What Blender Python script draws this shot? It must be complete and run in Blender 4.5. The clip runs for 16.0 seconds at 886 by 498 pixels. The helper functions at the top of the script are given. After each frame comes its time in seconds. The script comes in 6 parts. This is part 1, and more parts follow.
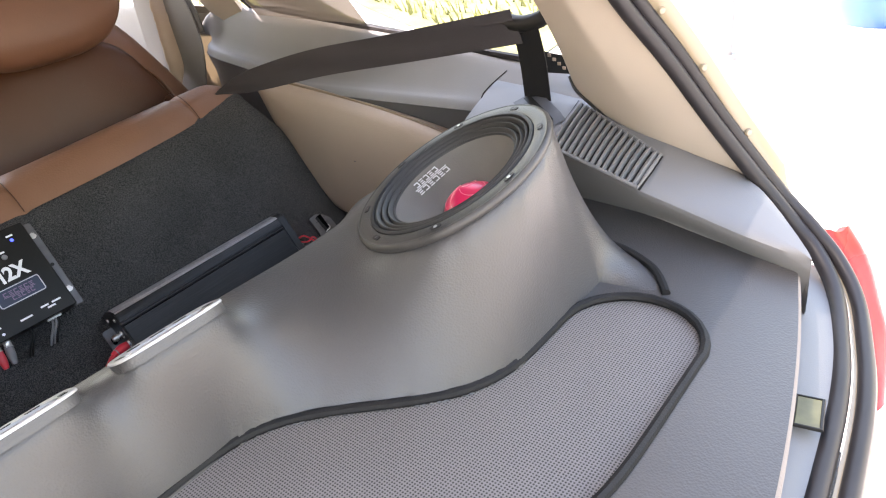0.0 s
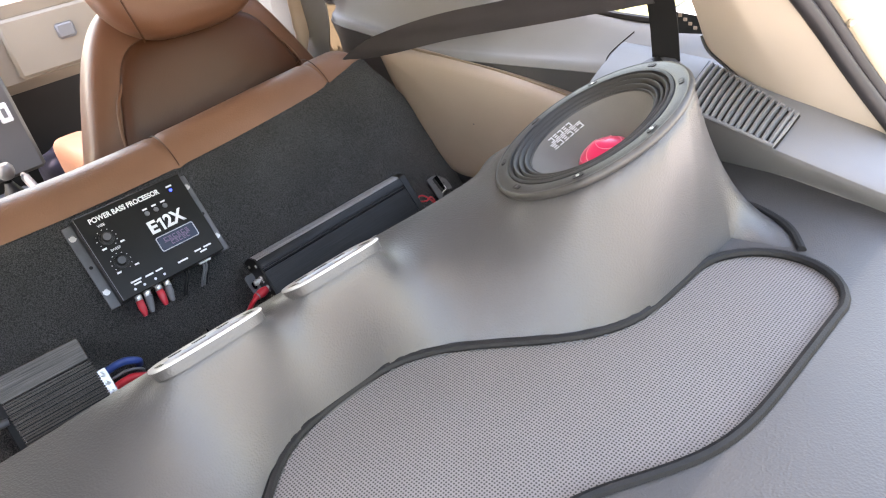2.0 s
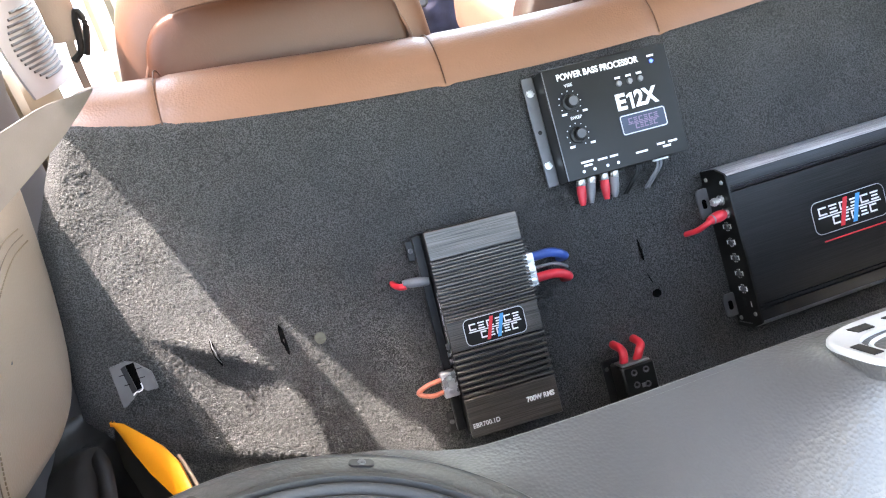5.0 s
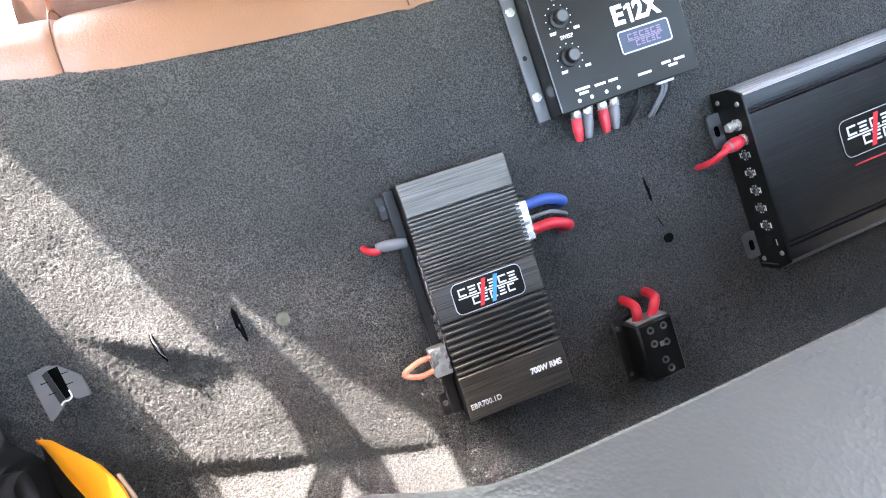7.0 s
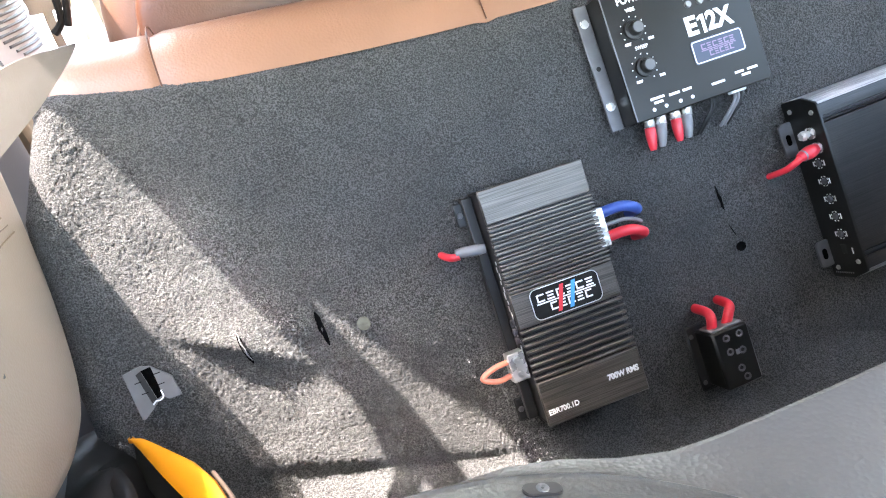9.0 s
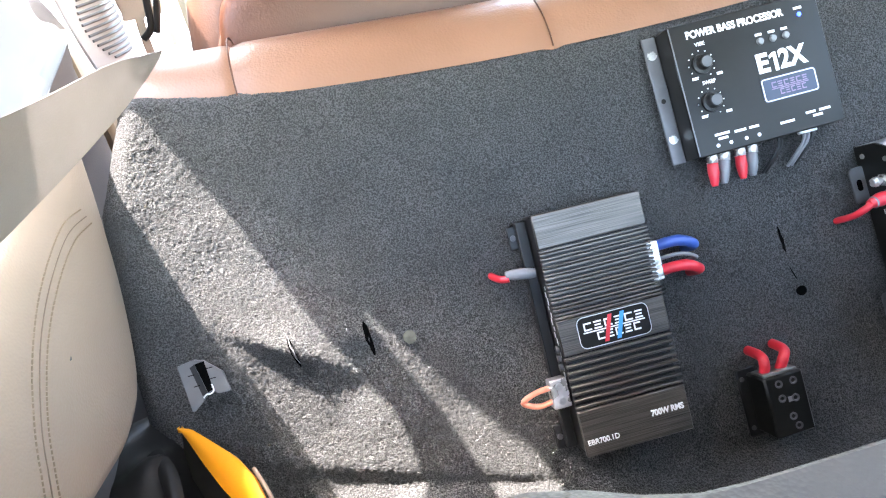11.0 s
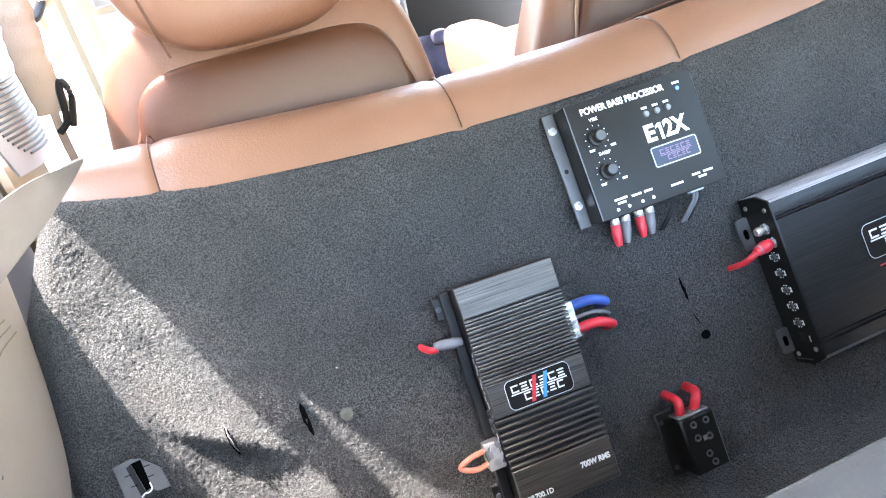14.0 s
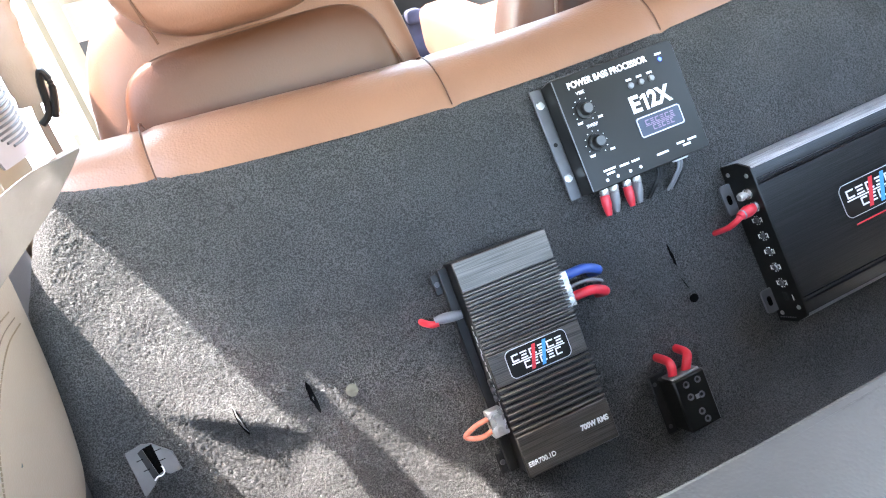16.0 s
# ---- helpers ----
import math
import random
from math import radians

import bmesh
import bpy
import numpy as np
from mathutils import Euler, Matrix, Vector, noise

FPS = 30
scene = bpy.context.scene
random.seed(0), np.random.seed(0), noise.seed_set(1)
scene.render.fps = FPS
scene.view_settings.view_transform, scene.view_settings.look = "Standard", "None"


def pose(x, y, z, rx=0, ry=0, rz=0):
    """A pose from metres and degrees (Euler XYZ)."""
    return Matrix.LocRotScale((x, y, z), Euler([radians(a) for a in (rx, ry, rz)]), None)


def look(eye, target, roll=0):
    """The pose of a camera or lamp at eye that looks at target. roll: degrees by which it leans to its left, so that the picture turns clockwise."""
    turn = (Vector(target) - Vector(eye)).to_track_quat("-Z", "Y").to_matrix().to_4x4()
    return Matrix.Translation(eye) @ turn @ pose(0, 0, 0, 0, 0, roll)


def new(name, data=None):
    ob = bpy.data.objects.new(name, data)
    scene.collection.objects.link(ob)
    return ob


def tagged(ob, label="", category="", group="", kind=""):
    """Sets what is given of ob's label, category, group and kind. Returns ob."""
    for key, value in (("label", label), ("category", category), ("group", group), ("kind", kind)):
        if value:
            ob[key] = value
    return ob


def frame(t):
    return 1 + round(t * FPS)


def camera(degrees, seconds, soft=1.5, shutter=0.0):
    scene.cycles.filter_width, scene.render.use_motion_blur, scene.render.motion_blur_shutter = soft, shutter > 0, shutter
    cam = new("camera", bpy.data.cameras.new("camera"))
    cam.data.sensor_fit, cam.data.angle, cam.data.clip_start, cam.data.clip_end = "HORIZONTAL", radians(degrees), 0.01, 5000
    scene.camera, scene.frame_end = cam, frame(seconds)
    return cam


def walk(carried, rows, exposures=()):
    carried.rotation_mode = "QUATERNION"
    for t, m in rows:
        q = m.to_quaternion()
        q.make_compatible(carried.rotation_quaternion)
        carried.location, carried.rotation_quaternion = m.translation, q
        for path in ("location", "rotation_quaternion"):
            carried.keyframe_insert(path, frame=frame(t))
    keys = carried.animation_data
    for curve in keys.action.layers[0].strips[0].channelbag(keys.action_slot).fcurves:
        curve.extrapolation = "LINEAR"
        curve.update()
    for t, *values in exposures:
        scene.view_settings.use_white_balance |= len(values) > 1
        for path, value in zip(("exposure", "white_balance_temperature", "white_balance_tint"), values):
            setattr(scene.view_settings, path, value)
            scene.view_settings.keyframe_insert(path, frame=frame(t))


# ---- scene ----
from mathutils.bvhtree import BVHTree

cam = camera(67.2, 16.0, soft=1.15)
# seconds, place, turn (degrees)
ROWS = [
    (0, -0.116, -1.157, 1.238, 60.28, 8.51, -51.08),
    (0.5, -0.013, -1.106, 1.236, 59.64, 9.31, -50.96),
    (1, 0.016, -1.086, 1.235, 58.37, 9.88, -48.88),
    (1.5, -0.060, -1.101, 1.243, 59.13, 9.75, -45.88),
    (2, -0.193, -1.151, 1.243, 59.41, 10.72, -43.72),
    (2.5, -0.328, -1.191, 1.249, 59.84, 10.78, -38.37),
    (3, -0.454, -1.218, 1.253, 62.21, 9.11, -29.79),
    (3.5, -0.475, -1.171, 1.254, 62.45, 9.78, -24.86),
    (4, -0.400, -1.043, 1.244, 62.35, 7.69, -18.48),
    (4.2, -0.374, -0.986, 1.237, 60.81, 7.37, -16.12),
    (6.3, -0.367, -0.684, 1.093, 53.19, 8.34, -18.88),
    (6.5, -0.369, -0.695, 1.090, 53.79, 8.69, -18.88),
    (7, -0.354, -0.699, 1.097, 51.73, 9.42, -21.34),
    (7.5, -0.358, -0.702, 1.093, 51.58, 11.15, -24.34),
    (8, -0.404, -0.700, 1.099, 52.96, 11.05, -21.09),
    (8.2, -0.417, -0.696, 1.099, 53.32, 10.88, -20.30),
    (10.3, -0.408, -0.703, 1.111, 55.57, 10.63, -18.38),
    (10.5, -0.407, -0.703, 1.112, 56.13, 10.65, -16.72),
    (11, -0.411, -0.706, 1.108, 56.51, 9.87, -12.91),
    (11.5, -0.424, -0.709, 1.112, 56.59, 9.96, -10.54),
    (12, -0.411, -0.707, 1.121, 56.19, 10.34, -13.24),
    (12.5, -0.405, -0.721, 1.139, 57.89, 10.46, -15.17),
    (13, -0.402, -0.726, 1.146, 58.28, 10.79, -16.53),
    (13.5, -0.402, -0.726, 1.151, 58.86, 10.67, -17.73),
    (14, -0.396, -0.724, 1.158, 58.95, 10.56, -20.12),
    (14.5, -0.388, -0.726, 1.151, 59.08, 10.43, -21.90),
    (15, -0.380, -0.747, 1.160, 56.85, 10.52, -20.71),
    (15.5, -0.386, -0.728, 1.163, 55.86, 11.12, -21.52),
    (16, -0.426, -0.731, 1.165, 56.81, 11.39, -23.23),
]
EXPOSURES = [(0.0, 3.20, 8050, 24), (2.0, 3.56, 8050, 23), (3.5, 3.70, 8050, 22), (4.2, 4.05, 7500, 20), (6.3, 4.93, 7100, 18), (8.2, 5.02, 7200, 18), (10.3, 4.97, 7000, 17), (16.0, 4.87, 6800, 16)]
walk(cam, [(t, pose(x, y, z, rx, ry, rz)) for t, x, y, z, rx, ry, rz in ROWS], EXPOSURES)

# ---- light: high sun from the car's front left ----
SUN_FROM = Vector((-0.111, 0.102, 0.295)).normalized()
world = bpy.data.worlds.new("sky")
scene.world = world
world.use_nodes = True
nt = world.node_tree
sky = nt.nodes.new("ShaderNodeTexSky")
sky.sky_type = 'NISHITA'
sky.sun_disc = False
sky.dust_density = 1.6
sky.air_density = 2.0
sky.ozone_density = 3.0
sky.sun_elevation = math.asin(SUN_FROM.z)
sky.sun_rotation = math.atan2(SUN_FROM.x, SUN_FROM.y)
nt.links.new(sky.outputs[0], nt.nodes["Background"].inputs[0])
nt.nodes["Background"].inputs[1].default_value = 0.15
sun_data = bpy.data.lights.new("sun", 'SUN')
sun_data.energy, sun_data.angle, sun_data.color = 1.85, radians(0.5), (1.0, 0.985, 0.965)
sun = new("sun", sun_data)
sun.matrix_world = look(SUN_FROM * 20, (0, 0, 0))


# ---- materials ----
def material(name, colour, rough=0.5, metal=0.0, grain=0.0, grain_scale=200.0, blotch=0.12, blotch_scale=6.0,
             coat=0.0, sheen=0.0, voronoi=False, spread=0.0, emit=None, emit_strength=0.0, spec=0.5):
    m = bpy.data.materials.new(name)
    m.use_nodes = True
    t = m.node_tree
    b = t.nodes["Principled BSDF"]
    b.inputs["Roughness"].default_value = rough
    b.inputs["Metallic"].default_value = metal
    b.inputs["Coat Weight"].default_value = coat
    b.inputs["Sheen Weight"].default_value = sheen
    b.inputs["Specular IOR Level"].default_value = spec
    co = t.nodes.new("ShaderNodeTexCoord")
    n1 = t.nodes.new("ShaderNodeTexNoise")
    n1.inputs["Scale"].default_value = blotch_scale
    n1.inputs["Detail"].default_value = 6
    t.links.new(co.outputs["Object"], n1.inputs["Vector"])
    n2 = t.nodes.new("ShaderNodeTexVoronoi" if voronoi else "ShaderNodeTexNoise")
    n2.inputs["Scale"].default_value = grain_scale
    t.links.new(co.outputs["Object"], n2.inputs["Vector"])
    ramp = t.nodes.new("ShaderNodeValToRGB")
    c = Vector(colour)
    lo, hi = c * (1 - blotch), c * (1 + blotch)
    ramp.color_ramp.elements[0].position, ramp.color_ramp.elements[1].position = 0.3, 0.7
    ramp.color_ramp.elements[0].color = (*lo, 1)
    ramp.color_ramp.elements[1].color = (*hi, 1)
    t.links.new(n1.outputs[0], ramp.inputs[0])
    colour_out = ramp.outputs[0]
    if spread:
        mul = t.nodes.new("ShaderNodeMix")
        mul.data_type, mul.blend_type = 'RGBA', 'MULTIPLY'
        mul.inputs[0].default_value = 1.0
        r2 = t.nodes.new("ShaderNodeValToRGB")
        r2.color_ramp.elements[0].position, r2.color_ramp.elements[1].position = 0.3, 0.7
        r2.color_ramp.elements[0].color = (1 - spread,) * 3 + (1,)
        r2.color_ramp.elements[1].color = (1 + spread,) * 3 + (1,)
        t.links.new(n2.outputs[0], r2.inputs[0])
        t.links.new(colour_out, mul.inputs[6])
        t.links.new(r2.outputs[0], mul.inputs[7])
        colour_out = mul.outputs[2]
    t.links.new(colour_out, b.inputs["Base Color"])
    rr = t.nodes.new("ShaderNodeMapRange")
    rr.inputs[3].default_value, rr.inputs[4].default_value = max(0.02, rough - 0.08), min(1, rough + 0.08)
    t.links.new(n1.outputs[0], rr.inputs[0])
    t.links.new(rr.outputs[0], b.inputs["Roughness"])
    if grain:
        bump = t.nodes.new("ShaderNodeBump")
        bump.inputs["Strength"].default_value = min(1.0, grain)
        bump.inputs["Distance"].default_value = 0.4 / grain_scale
        t.links.new(n2.outputs[0], bump.inputs["Height"])
        t.links.new(bump.outputs[0], b.inputs["Normal"])
    if emit:
        b.inputs["Emission Color"].default_value = (*emit, 1)
        b.inputs["Emission Strength"].default_value = emit_strength
    return m


VINYL = material("grey vinyl", (0.056, 0.0545, 0.056), 0.40, grain=0.36, grain_scale=480, voronoi=True, blotch=0.12, blotch_scale=5, spec=0.58)


def pile_carpet():
    """Short charcoal pile: flecks of light and dark tufts over a worn ground."""
    m = material("charcoal carpet", (0.0565, 0.0555, 0.0545), 0.95, blotch=0.25, blotch_scale=9, sheen=0.04)
    t = m.node_tree
    p = t.nodes["Principled BSDF"]
    co = t.nodes.new("ShaderNodeTexCoord")
    fine, tuft = t.nodes.new("ShaderNodeTexNoise"), t.nodes.new("ShaderNodeTexNoise")
    for n, s, d in ((fine, 590, 3), (tuft, 250, 3)):
        n.inputs["Scale"].default_value, n.inputs["Detail"].default_value = s, d
        t.links.new(co.outputs["Object"], n.inputs["Vector"])
    ramp = t.nodes.new("ShaderNodeValToRGB")
    ramp.color_ramp.elements[0].position, ramp.color_ramp.elements[1].position = 0.41, 0.62
    ramp.color_ramp.elements[0].color, ramp.color_ramp.elements[1].color = (0.33, 0.33, 0.33, 1), (1.80, 1.80, 1.80, 1)
    t.links.new(fine.outputs[0], ramp.inputs[0])
    mul = t.nodes.new("ShaderNodeMix")
    mul.data_type, mul.blend_type = 'RGBA', 'MULTIPLY'
    mul.inputs[0].default_value = 1.0
    t.links.new(p.inputs["Base Color"].links[0].from_socket, mul.inputs[6])
    t.links.new(ramp.outputs[0], mul.inputs[7])
    t.links.new(mul.outputs[2], p.inputs["Base Color"])
    add = t.nodes.new("ShaderNodeMath")
    add.operation = 'ADD'
    t.links.new(fine.outputs[0], add.inputs[0])
    t.links.new(tuft.outputs[0], add.inputs[1])
    bump = t.nodes.new("ShaderNodeBump")
    bump.inputs["Strength"].default_value, bump.inputs["Distance"].default_value = 1.0, 0.0080
    t.links.new(add.outputs[0], bump.inputs["Height"])
    t.links.new(bump.outputs[0], p.inputs["Normal"])
    return m


CARPET = pile_carpet()
LEATHER = material("tan brown leather", (0.215, 0.106, 0.064), 0.40, grain=0.25, grain_scale=330, voronoi=True, blotch=0.10, blotch_scale=5)
LEATHER_FRONT = material("chestnut leather", (0.158, 0.074, 0.046), 0.42, grain=0.14, grain_scale=330, voronoi=True, blotch=0.10, blotch_scale=5, spec=0.40)
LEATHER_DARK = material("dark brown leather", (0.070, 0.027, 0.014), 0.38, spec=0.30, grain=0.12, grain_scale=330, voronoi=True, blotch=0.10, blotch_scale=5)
THREAD = material("dark beige thread", (0.22, 0.16, 0.11), 0.8)
BEIGE = material("beige leatherette", (0.345, 0.262, 0.207), 0.5, grain=0.22, grain_scale=350, voronoi=True, blotch=0.06)
BEIGE_DARK = material("shaded beige seam", (0.17, 0.12, 0.09), 0.7)
BEIGE_TRIM = material("beige plastic trim", (0.43, 0.37, 0.31), 0.55, grain=0.15, grain_scale=600, blotch=0.05)
PAINT = material("champagne car paint", (0.24, 0.19, 0.125), 0.3, coat=0.6, blotch=0.05)
RING_GREY = material("charcoal cast ring", (0.036, 0.035, 0.035), 0.42, spec=0.5, grain=0.5, grain_scale=500, blotch=0.25, blotch_scale=30)
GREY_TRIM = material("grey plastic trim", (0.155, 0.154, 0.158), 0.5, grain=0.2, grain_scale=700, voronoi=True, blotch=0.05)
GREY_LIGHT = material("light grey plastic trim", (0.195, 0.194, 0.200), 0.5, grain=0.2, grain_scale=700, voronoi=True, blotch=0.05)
GREY_DARK = material("dark grey plastic", (0.07, 0.07, 0.075), 0.5, grain=0.2, grain_scale=600, blotch=0.08)
RUBBER = material("black rubber", (0.020, 0.018, 0.020), 0.46, spec=0.3, blotch=0.2, blotch_scale=20)
PIPING = material("black piping", (0.011, 0.011, 0.012), 0.6, spec=0.25, grain=0.3, grain_scale=500, voronoi=True)
HOLE = material("dark slit", (0.0025, 0.0025, 0.0025), 1.0, spec=0.0, blotch=0.1)
BLACK = material("black plastic", (0.012, 0.012, 0.012), 0.45, spec=0.3, grain=0.1, grain_scale=800, blotch=0.15)
BLACK_GLOSS = material("black enamel", (0.0085, 0.008, 0.007), 0.34, spec=0.22, blotch=0.15)
def brushed(name, colour, rough, metal):
    """Aluminium with fine streaks along its length."""
    m = material(name, colour, rough, metal=metal, blotch=0.1)
    t = m.node_tree
    b = t.nodes["Principled BSDF"]
    co, mp, nz = t.nodes.new("ShaderNodeTexCoord"), t.nodes.new("ShaderNodeMapping"), t.nodes.new("ShaderNodeTexNoise")
    mp.inputs["Scale"].default_value = (14, 1700, 1700)
    nz.inputs["Scale"].default_value = 1.0
    nz.inputs["Detail"].default_value = 3
    t.links.new(co.outputs["Object"], mp.inputs[0])
    t.links.new(mp.outputs[0], nz.inputs["Vector"])
    ramp, mul = t.nodes.new("ShaderNodeValToRGB"), t.nodes.new("ShaderNodeMix")
    mul.data_type, mul.blend_type = 'RGBA', 'MULTIPLY'
    mul.inputs[0].default_value = 1.0
    ramp.color_ramp.elements[0].position, ramp.color_ramp.elements[1].position = 0.32, 0.68
    ramp.color_ramp.elements[0].color, ramp.color_ramp.elements[1].color = (0.45, 0.45, 0.45, 1), (1.6, 1.6, 1.6, 1)
    t.links.new(nz.outputs[0], ramp.inputs[0])
    t.links.new(b.inputs["Base Color"].links[0].from_socket, mul.inputs[6])
    t.links.new(ramp.outputs[0], mul.inputs[7])
    t.links.new(mul.outputs[2], b.inputs["Base Color"])
    bump = t.nodes.new("ShaderNodeBump")
    bump.inputs["Strength"].default_value, bump.inputs["Distance"].default_value = 0.35, 0.0006
    t.links.new(nz.outputs[0], bump.inputs["Height"])
    t.links.new(bump.outputs[0], b.inputs["Normal"])
    return m


BRUSHED = brushed("brushed black aluminium", (0.080, 0.071, 0.062), 0.36, 0.6)
CONE = material("paper cone", (0.115, 0.108, 0.10), 0.7, grain=0.4, grain_scale=500, blotch=0.12, blotch_scale=18)
SURROUND = material("cloth surround", (0.022, 0.022, 0.023), 0.6, grain=0.3, grain_scale=600)
PINK_RIB = material("pale pink line", (0.85, 0.22, 0.28), 0.35, blotch=0.03)
RED_CAP = material("pinkish red dust cap", (0.66, 0.012, 0.085), 0.3, blotch=0.06, coat=0.3)
HORN = material("bright silver plastic", (0.46, 0.46, 0.47), 0.36, metal=0.10, spec=0.5, blotch=0.06)
SILVER = material("silver plastic", (0.19, 0.19, 0.19), 0.38, metal=0.3, spec=0.4, blotch=0.05)
STEEL = material("zinc screw", (0.55, 0.55, 0.53), 0.3, metal=1.0)
WHITE_INK = material("white print", (0.80, 0.80, 0.80), 0.5, blotch=0.02)
SILVER_INK = material("silver print", (0.62, 0.62, 0.64), 0.4, metal=0.3, blotch=0.02)
LILAC_INK = material("lilac print", (0.20, 0.13, 0.22), 0.4, blotch=0.03)
RED_INK = material("red print", (0.65, 0.03, 0.04), 0.4, blotch=0.03)
BLUE_INK = material("blue print", (0.04, 0.30, 0.62), 0.4, blotch=0.03)
RED_WIRE = material("red cable jacket", (0.58, 0.025, 0.04), 0.4, blotch=0.08, blotch_scale=60)
BLUE_WIRE = material("blue cable jacket", (0.03, 0.08, 0.30), 0.4, blotch=0.08, blotch_scale=60)
GREY_WIRE = material("grey cable jacket", (0.16, 0.16, 0.17), 0.4, blotch=0.08, blotch_scale=60)
COPPER_WIRE = material("copper speaker wire", (0.70, 0.22, 0.14), 0.35, metal=0.2, blotch=0.2, blotch_scale=90)
RED_LAMP = material("red lamp plastic", (0.50, 0.006, 0.012), 0.25, spec=0.3, coat=0.15, blotch=0.05)
ORANGE = material("orange plastic", (0.80, 0.30, 0.01), 0.4, blotch=0.05)
BELT = material("charcoal webbing", (0.036, 0.033, 0.038), 0.6, spec=0.25, grain=0.5, grain_scale=500, blotch=0.1, blotch_scale=14)
# left lap belt: sun on the charcoal webbing is put into a paler colour
BELT_SUNLIT = material("sunlit charcoal webbing", (0.215, 0.197, 0.188), 0.5, grain=0.5, grain_scale=500, blotch=0.2, blotch_scale=14)
LED_RED = material("red led strip", (0.8, 0.08, 0.05), 0.4, emit=(1.0, 0.06, 0.05), emit_strength=0.55)
LED_BLUE = material("blue led", (0.03, 0.06, 0.5), 0.3, emit=(0.02, 0.06, 1.0), emit_strength=0.5)
CONCRETE = material("pale concrete", (0.62, 0.58, 0.54), 0.9, grain=0.4, grain_scale=60, blotch=0.14, blotch_scale=1.2)
GRASS = material("dry grass", (0.21, 0.21, 0.085), 0.9, grain=0.5, grain_scale=60, blotch=0.4, blotch_scale=4)
HEADLINER = material("light headliner", (0.55, 0.52, 0.47), 0.9, grain=0.3, grain_scale=300)
EMBLEM = material("smoked grey acrylic", (0.085, 0.085, 0.087), 0.25, blotch=0.1)
GLASS = bpy.data.materials.new("tinted glass")
GLASS.use_nodes = True
gb = GLASS.node_tree.nodes["Principled BSDF"]
gb.inputs["Base Color"].default_value = (0.85, 0.88, 0.86, 1)
gb.inputs["Transmission Weight"].default_value = 1.0
gb.inputs["Roughness"].default_value = 0.0
gb.inputs["IOR"].default_value = 1.1


TINT = bpy.data.materials.new("dark tinted glass")
TINT.use_nodes = True
tt = TINT.node_tree
tr_, gl_, mx_, lw_ = (tt.nodes.new(k) for k in ("ShaderNodeBsdfTransparent", "ShaderNodeBsdfGlossy", "ShaderNodeMixShader", "ShaderNodeFresnel"))
tr_.inputs[0].default_value = (0.17, 0.175, 0.17, 1)
gl_.inputs["Roughness"].default_value = 0.02
tt.links.new(lw_.outputs[0], mx_.inputs[0])
tt.links.new(tr_.outputs[0], mx_.inputs[1])
tt.links.new(gl_.outputs[0], mx_.inputs[2])
tt.links.new(mx_.outputs[0], tt.nodes["Material Output"].inputs[0])


def translucent(m, amount, colour):
    """Thin webbing lets light through from behind."""
    t = m.node_tree
    b = t.nodes["Principled BSDF"]
    tl, mx = t.nodes.new("ShaderNodeBsdfTranslucent"), t.nodes.new("ShaderNodeMixShader")
    tl.inputs[0].default_value = (*colour, 1)
    mx.inputs[0].default_value = amount
    t.links.new(b.outputs[0], mx.inputs[1])
    t.links.new(tl.outputs[0], mx.inputs[2])
    t.links.new(mx.outputs[0], t.nodes["Material Output"].inputs[0])


translucent(BELT_SUNLIT, 0.45, (0.30, 0.28, 0.27))


def mesh_cloth():
    """Grey grille cloth: a hexagonal weave of small holes."""
    m = material("grey grille cloth", (0.152, 0.141, 0.138), 0.7, blotch=0.07, blotch_scale=5)
    t = m.node_tree
    b = t.nodes["Principled BSDF"]
    co = t.nodes.new("ShaderNodeTexCoord")
    mp = t.nodes.new("ShaderNodeMapping")
    mp.inputs["Scale"].default_value = (1.0, 1.0, 0.0)
    t.links.new(co.outputs["Object"], mp.inputs[0])
    v = t.nodes.new("ShaderNodeTexVoronoi")
    v.inputs["Scale"].default_value = 330
    v.inputs["Randomness"].default_value = 0.12
    t.links.new(mp.outputs[0], v.inputs["Vector"])
    r = t.nodes.new("ShaderNodeValToRGB")
    r.color_ramp.elements[0].position, r.color_ramp.elements[1].position = 0.18, 0.42
    r.color_ramp.elements[0].color = (0.16, 0.155, 0.155, 1)
    r.color_ramp.elements[1].color = (1.25, 1.22, 1.22, 1)
    t.links.new(v.outputs[0], r.inputs[0])
    mul = t.nodes.new("ShaderNodeMix")
    mul.data_type, mul.blend_type = 'RGBA', 'MULTIPLY'
    mul.inputs[0].default_value = 1.0
    old = b.inputs["Base Color"].links[0].from_socket
    t.links.new(old, mul.inputs[6])
    t.links.new(r.outputs[0], mul.inputs[7])
    t.links.new(mul.outputs[2], b.inputs["Base Color"])
    bump = t.nodes.new("ShaderNodeBump")
    bump.inputs["Strength"].default_value = 0.6
    bump.inputs["Distance"].default_value = 0.001
    t.links.new(v.outputs[0], bump.inputs["Height"])
    t.links.new(bump.outputs[0], b.inputs["Normal"])
    return m


CLOTH = mesh_cloth()
DASH = material("beige dashboard plastic", (0.26, 0.22, 0.175), 0.55, grain=0.2, grain_scale=500, blotch=0.05)


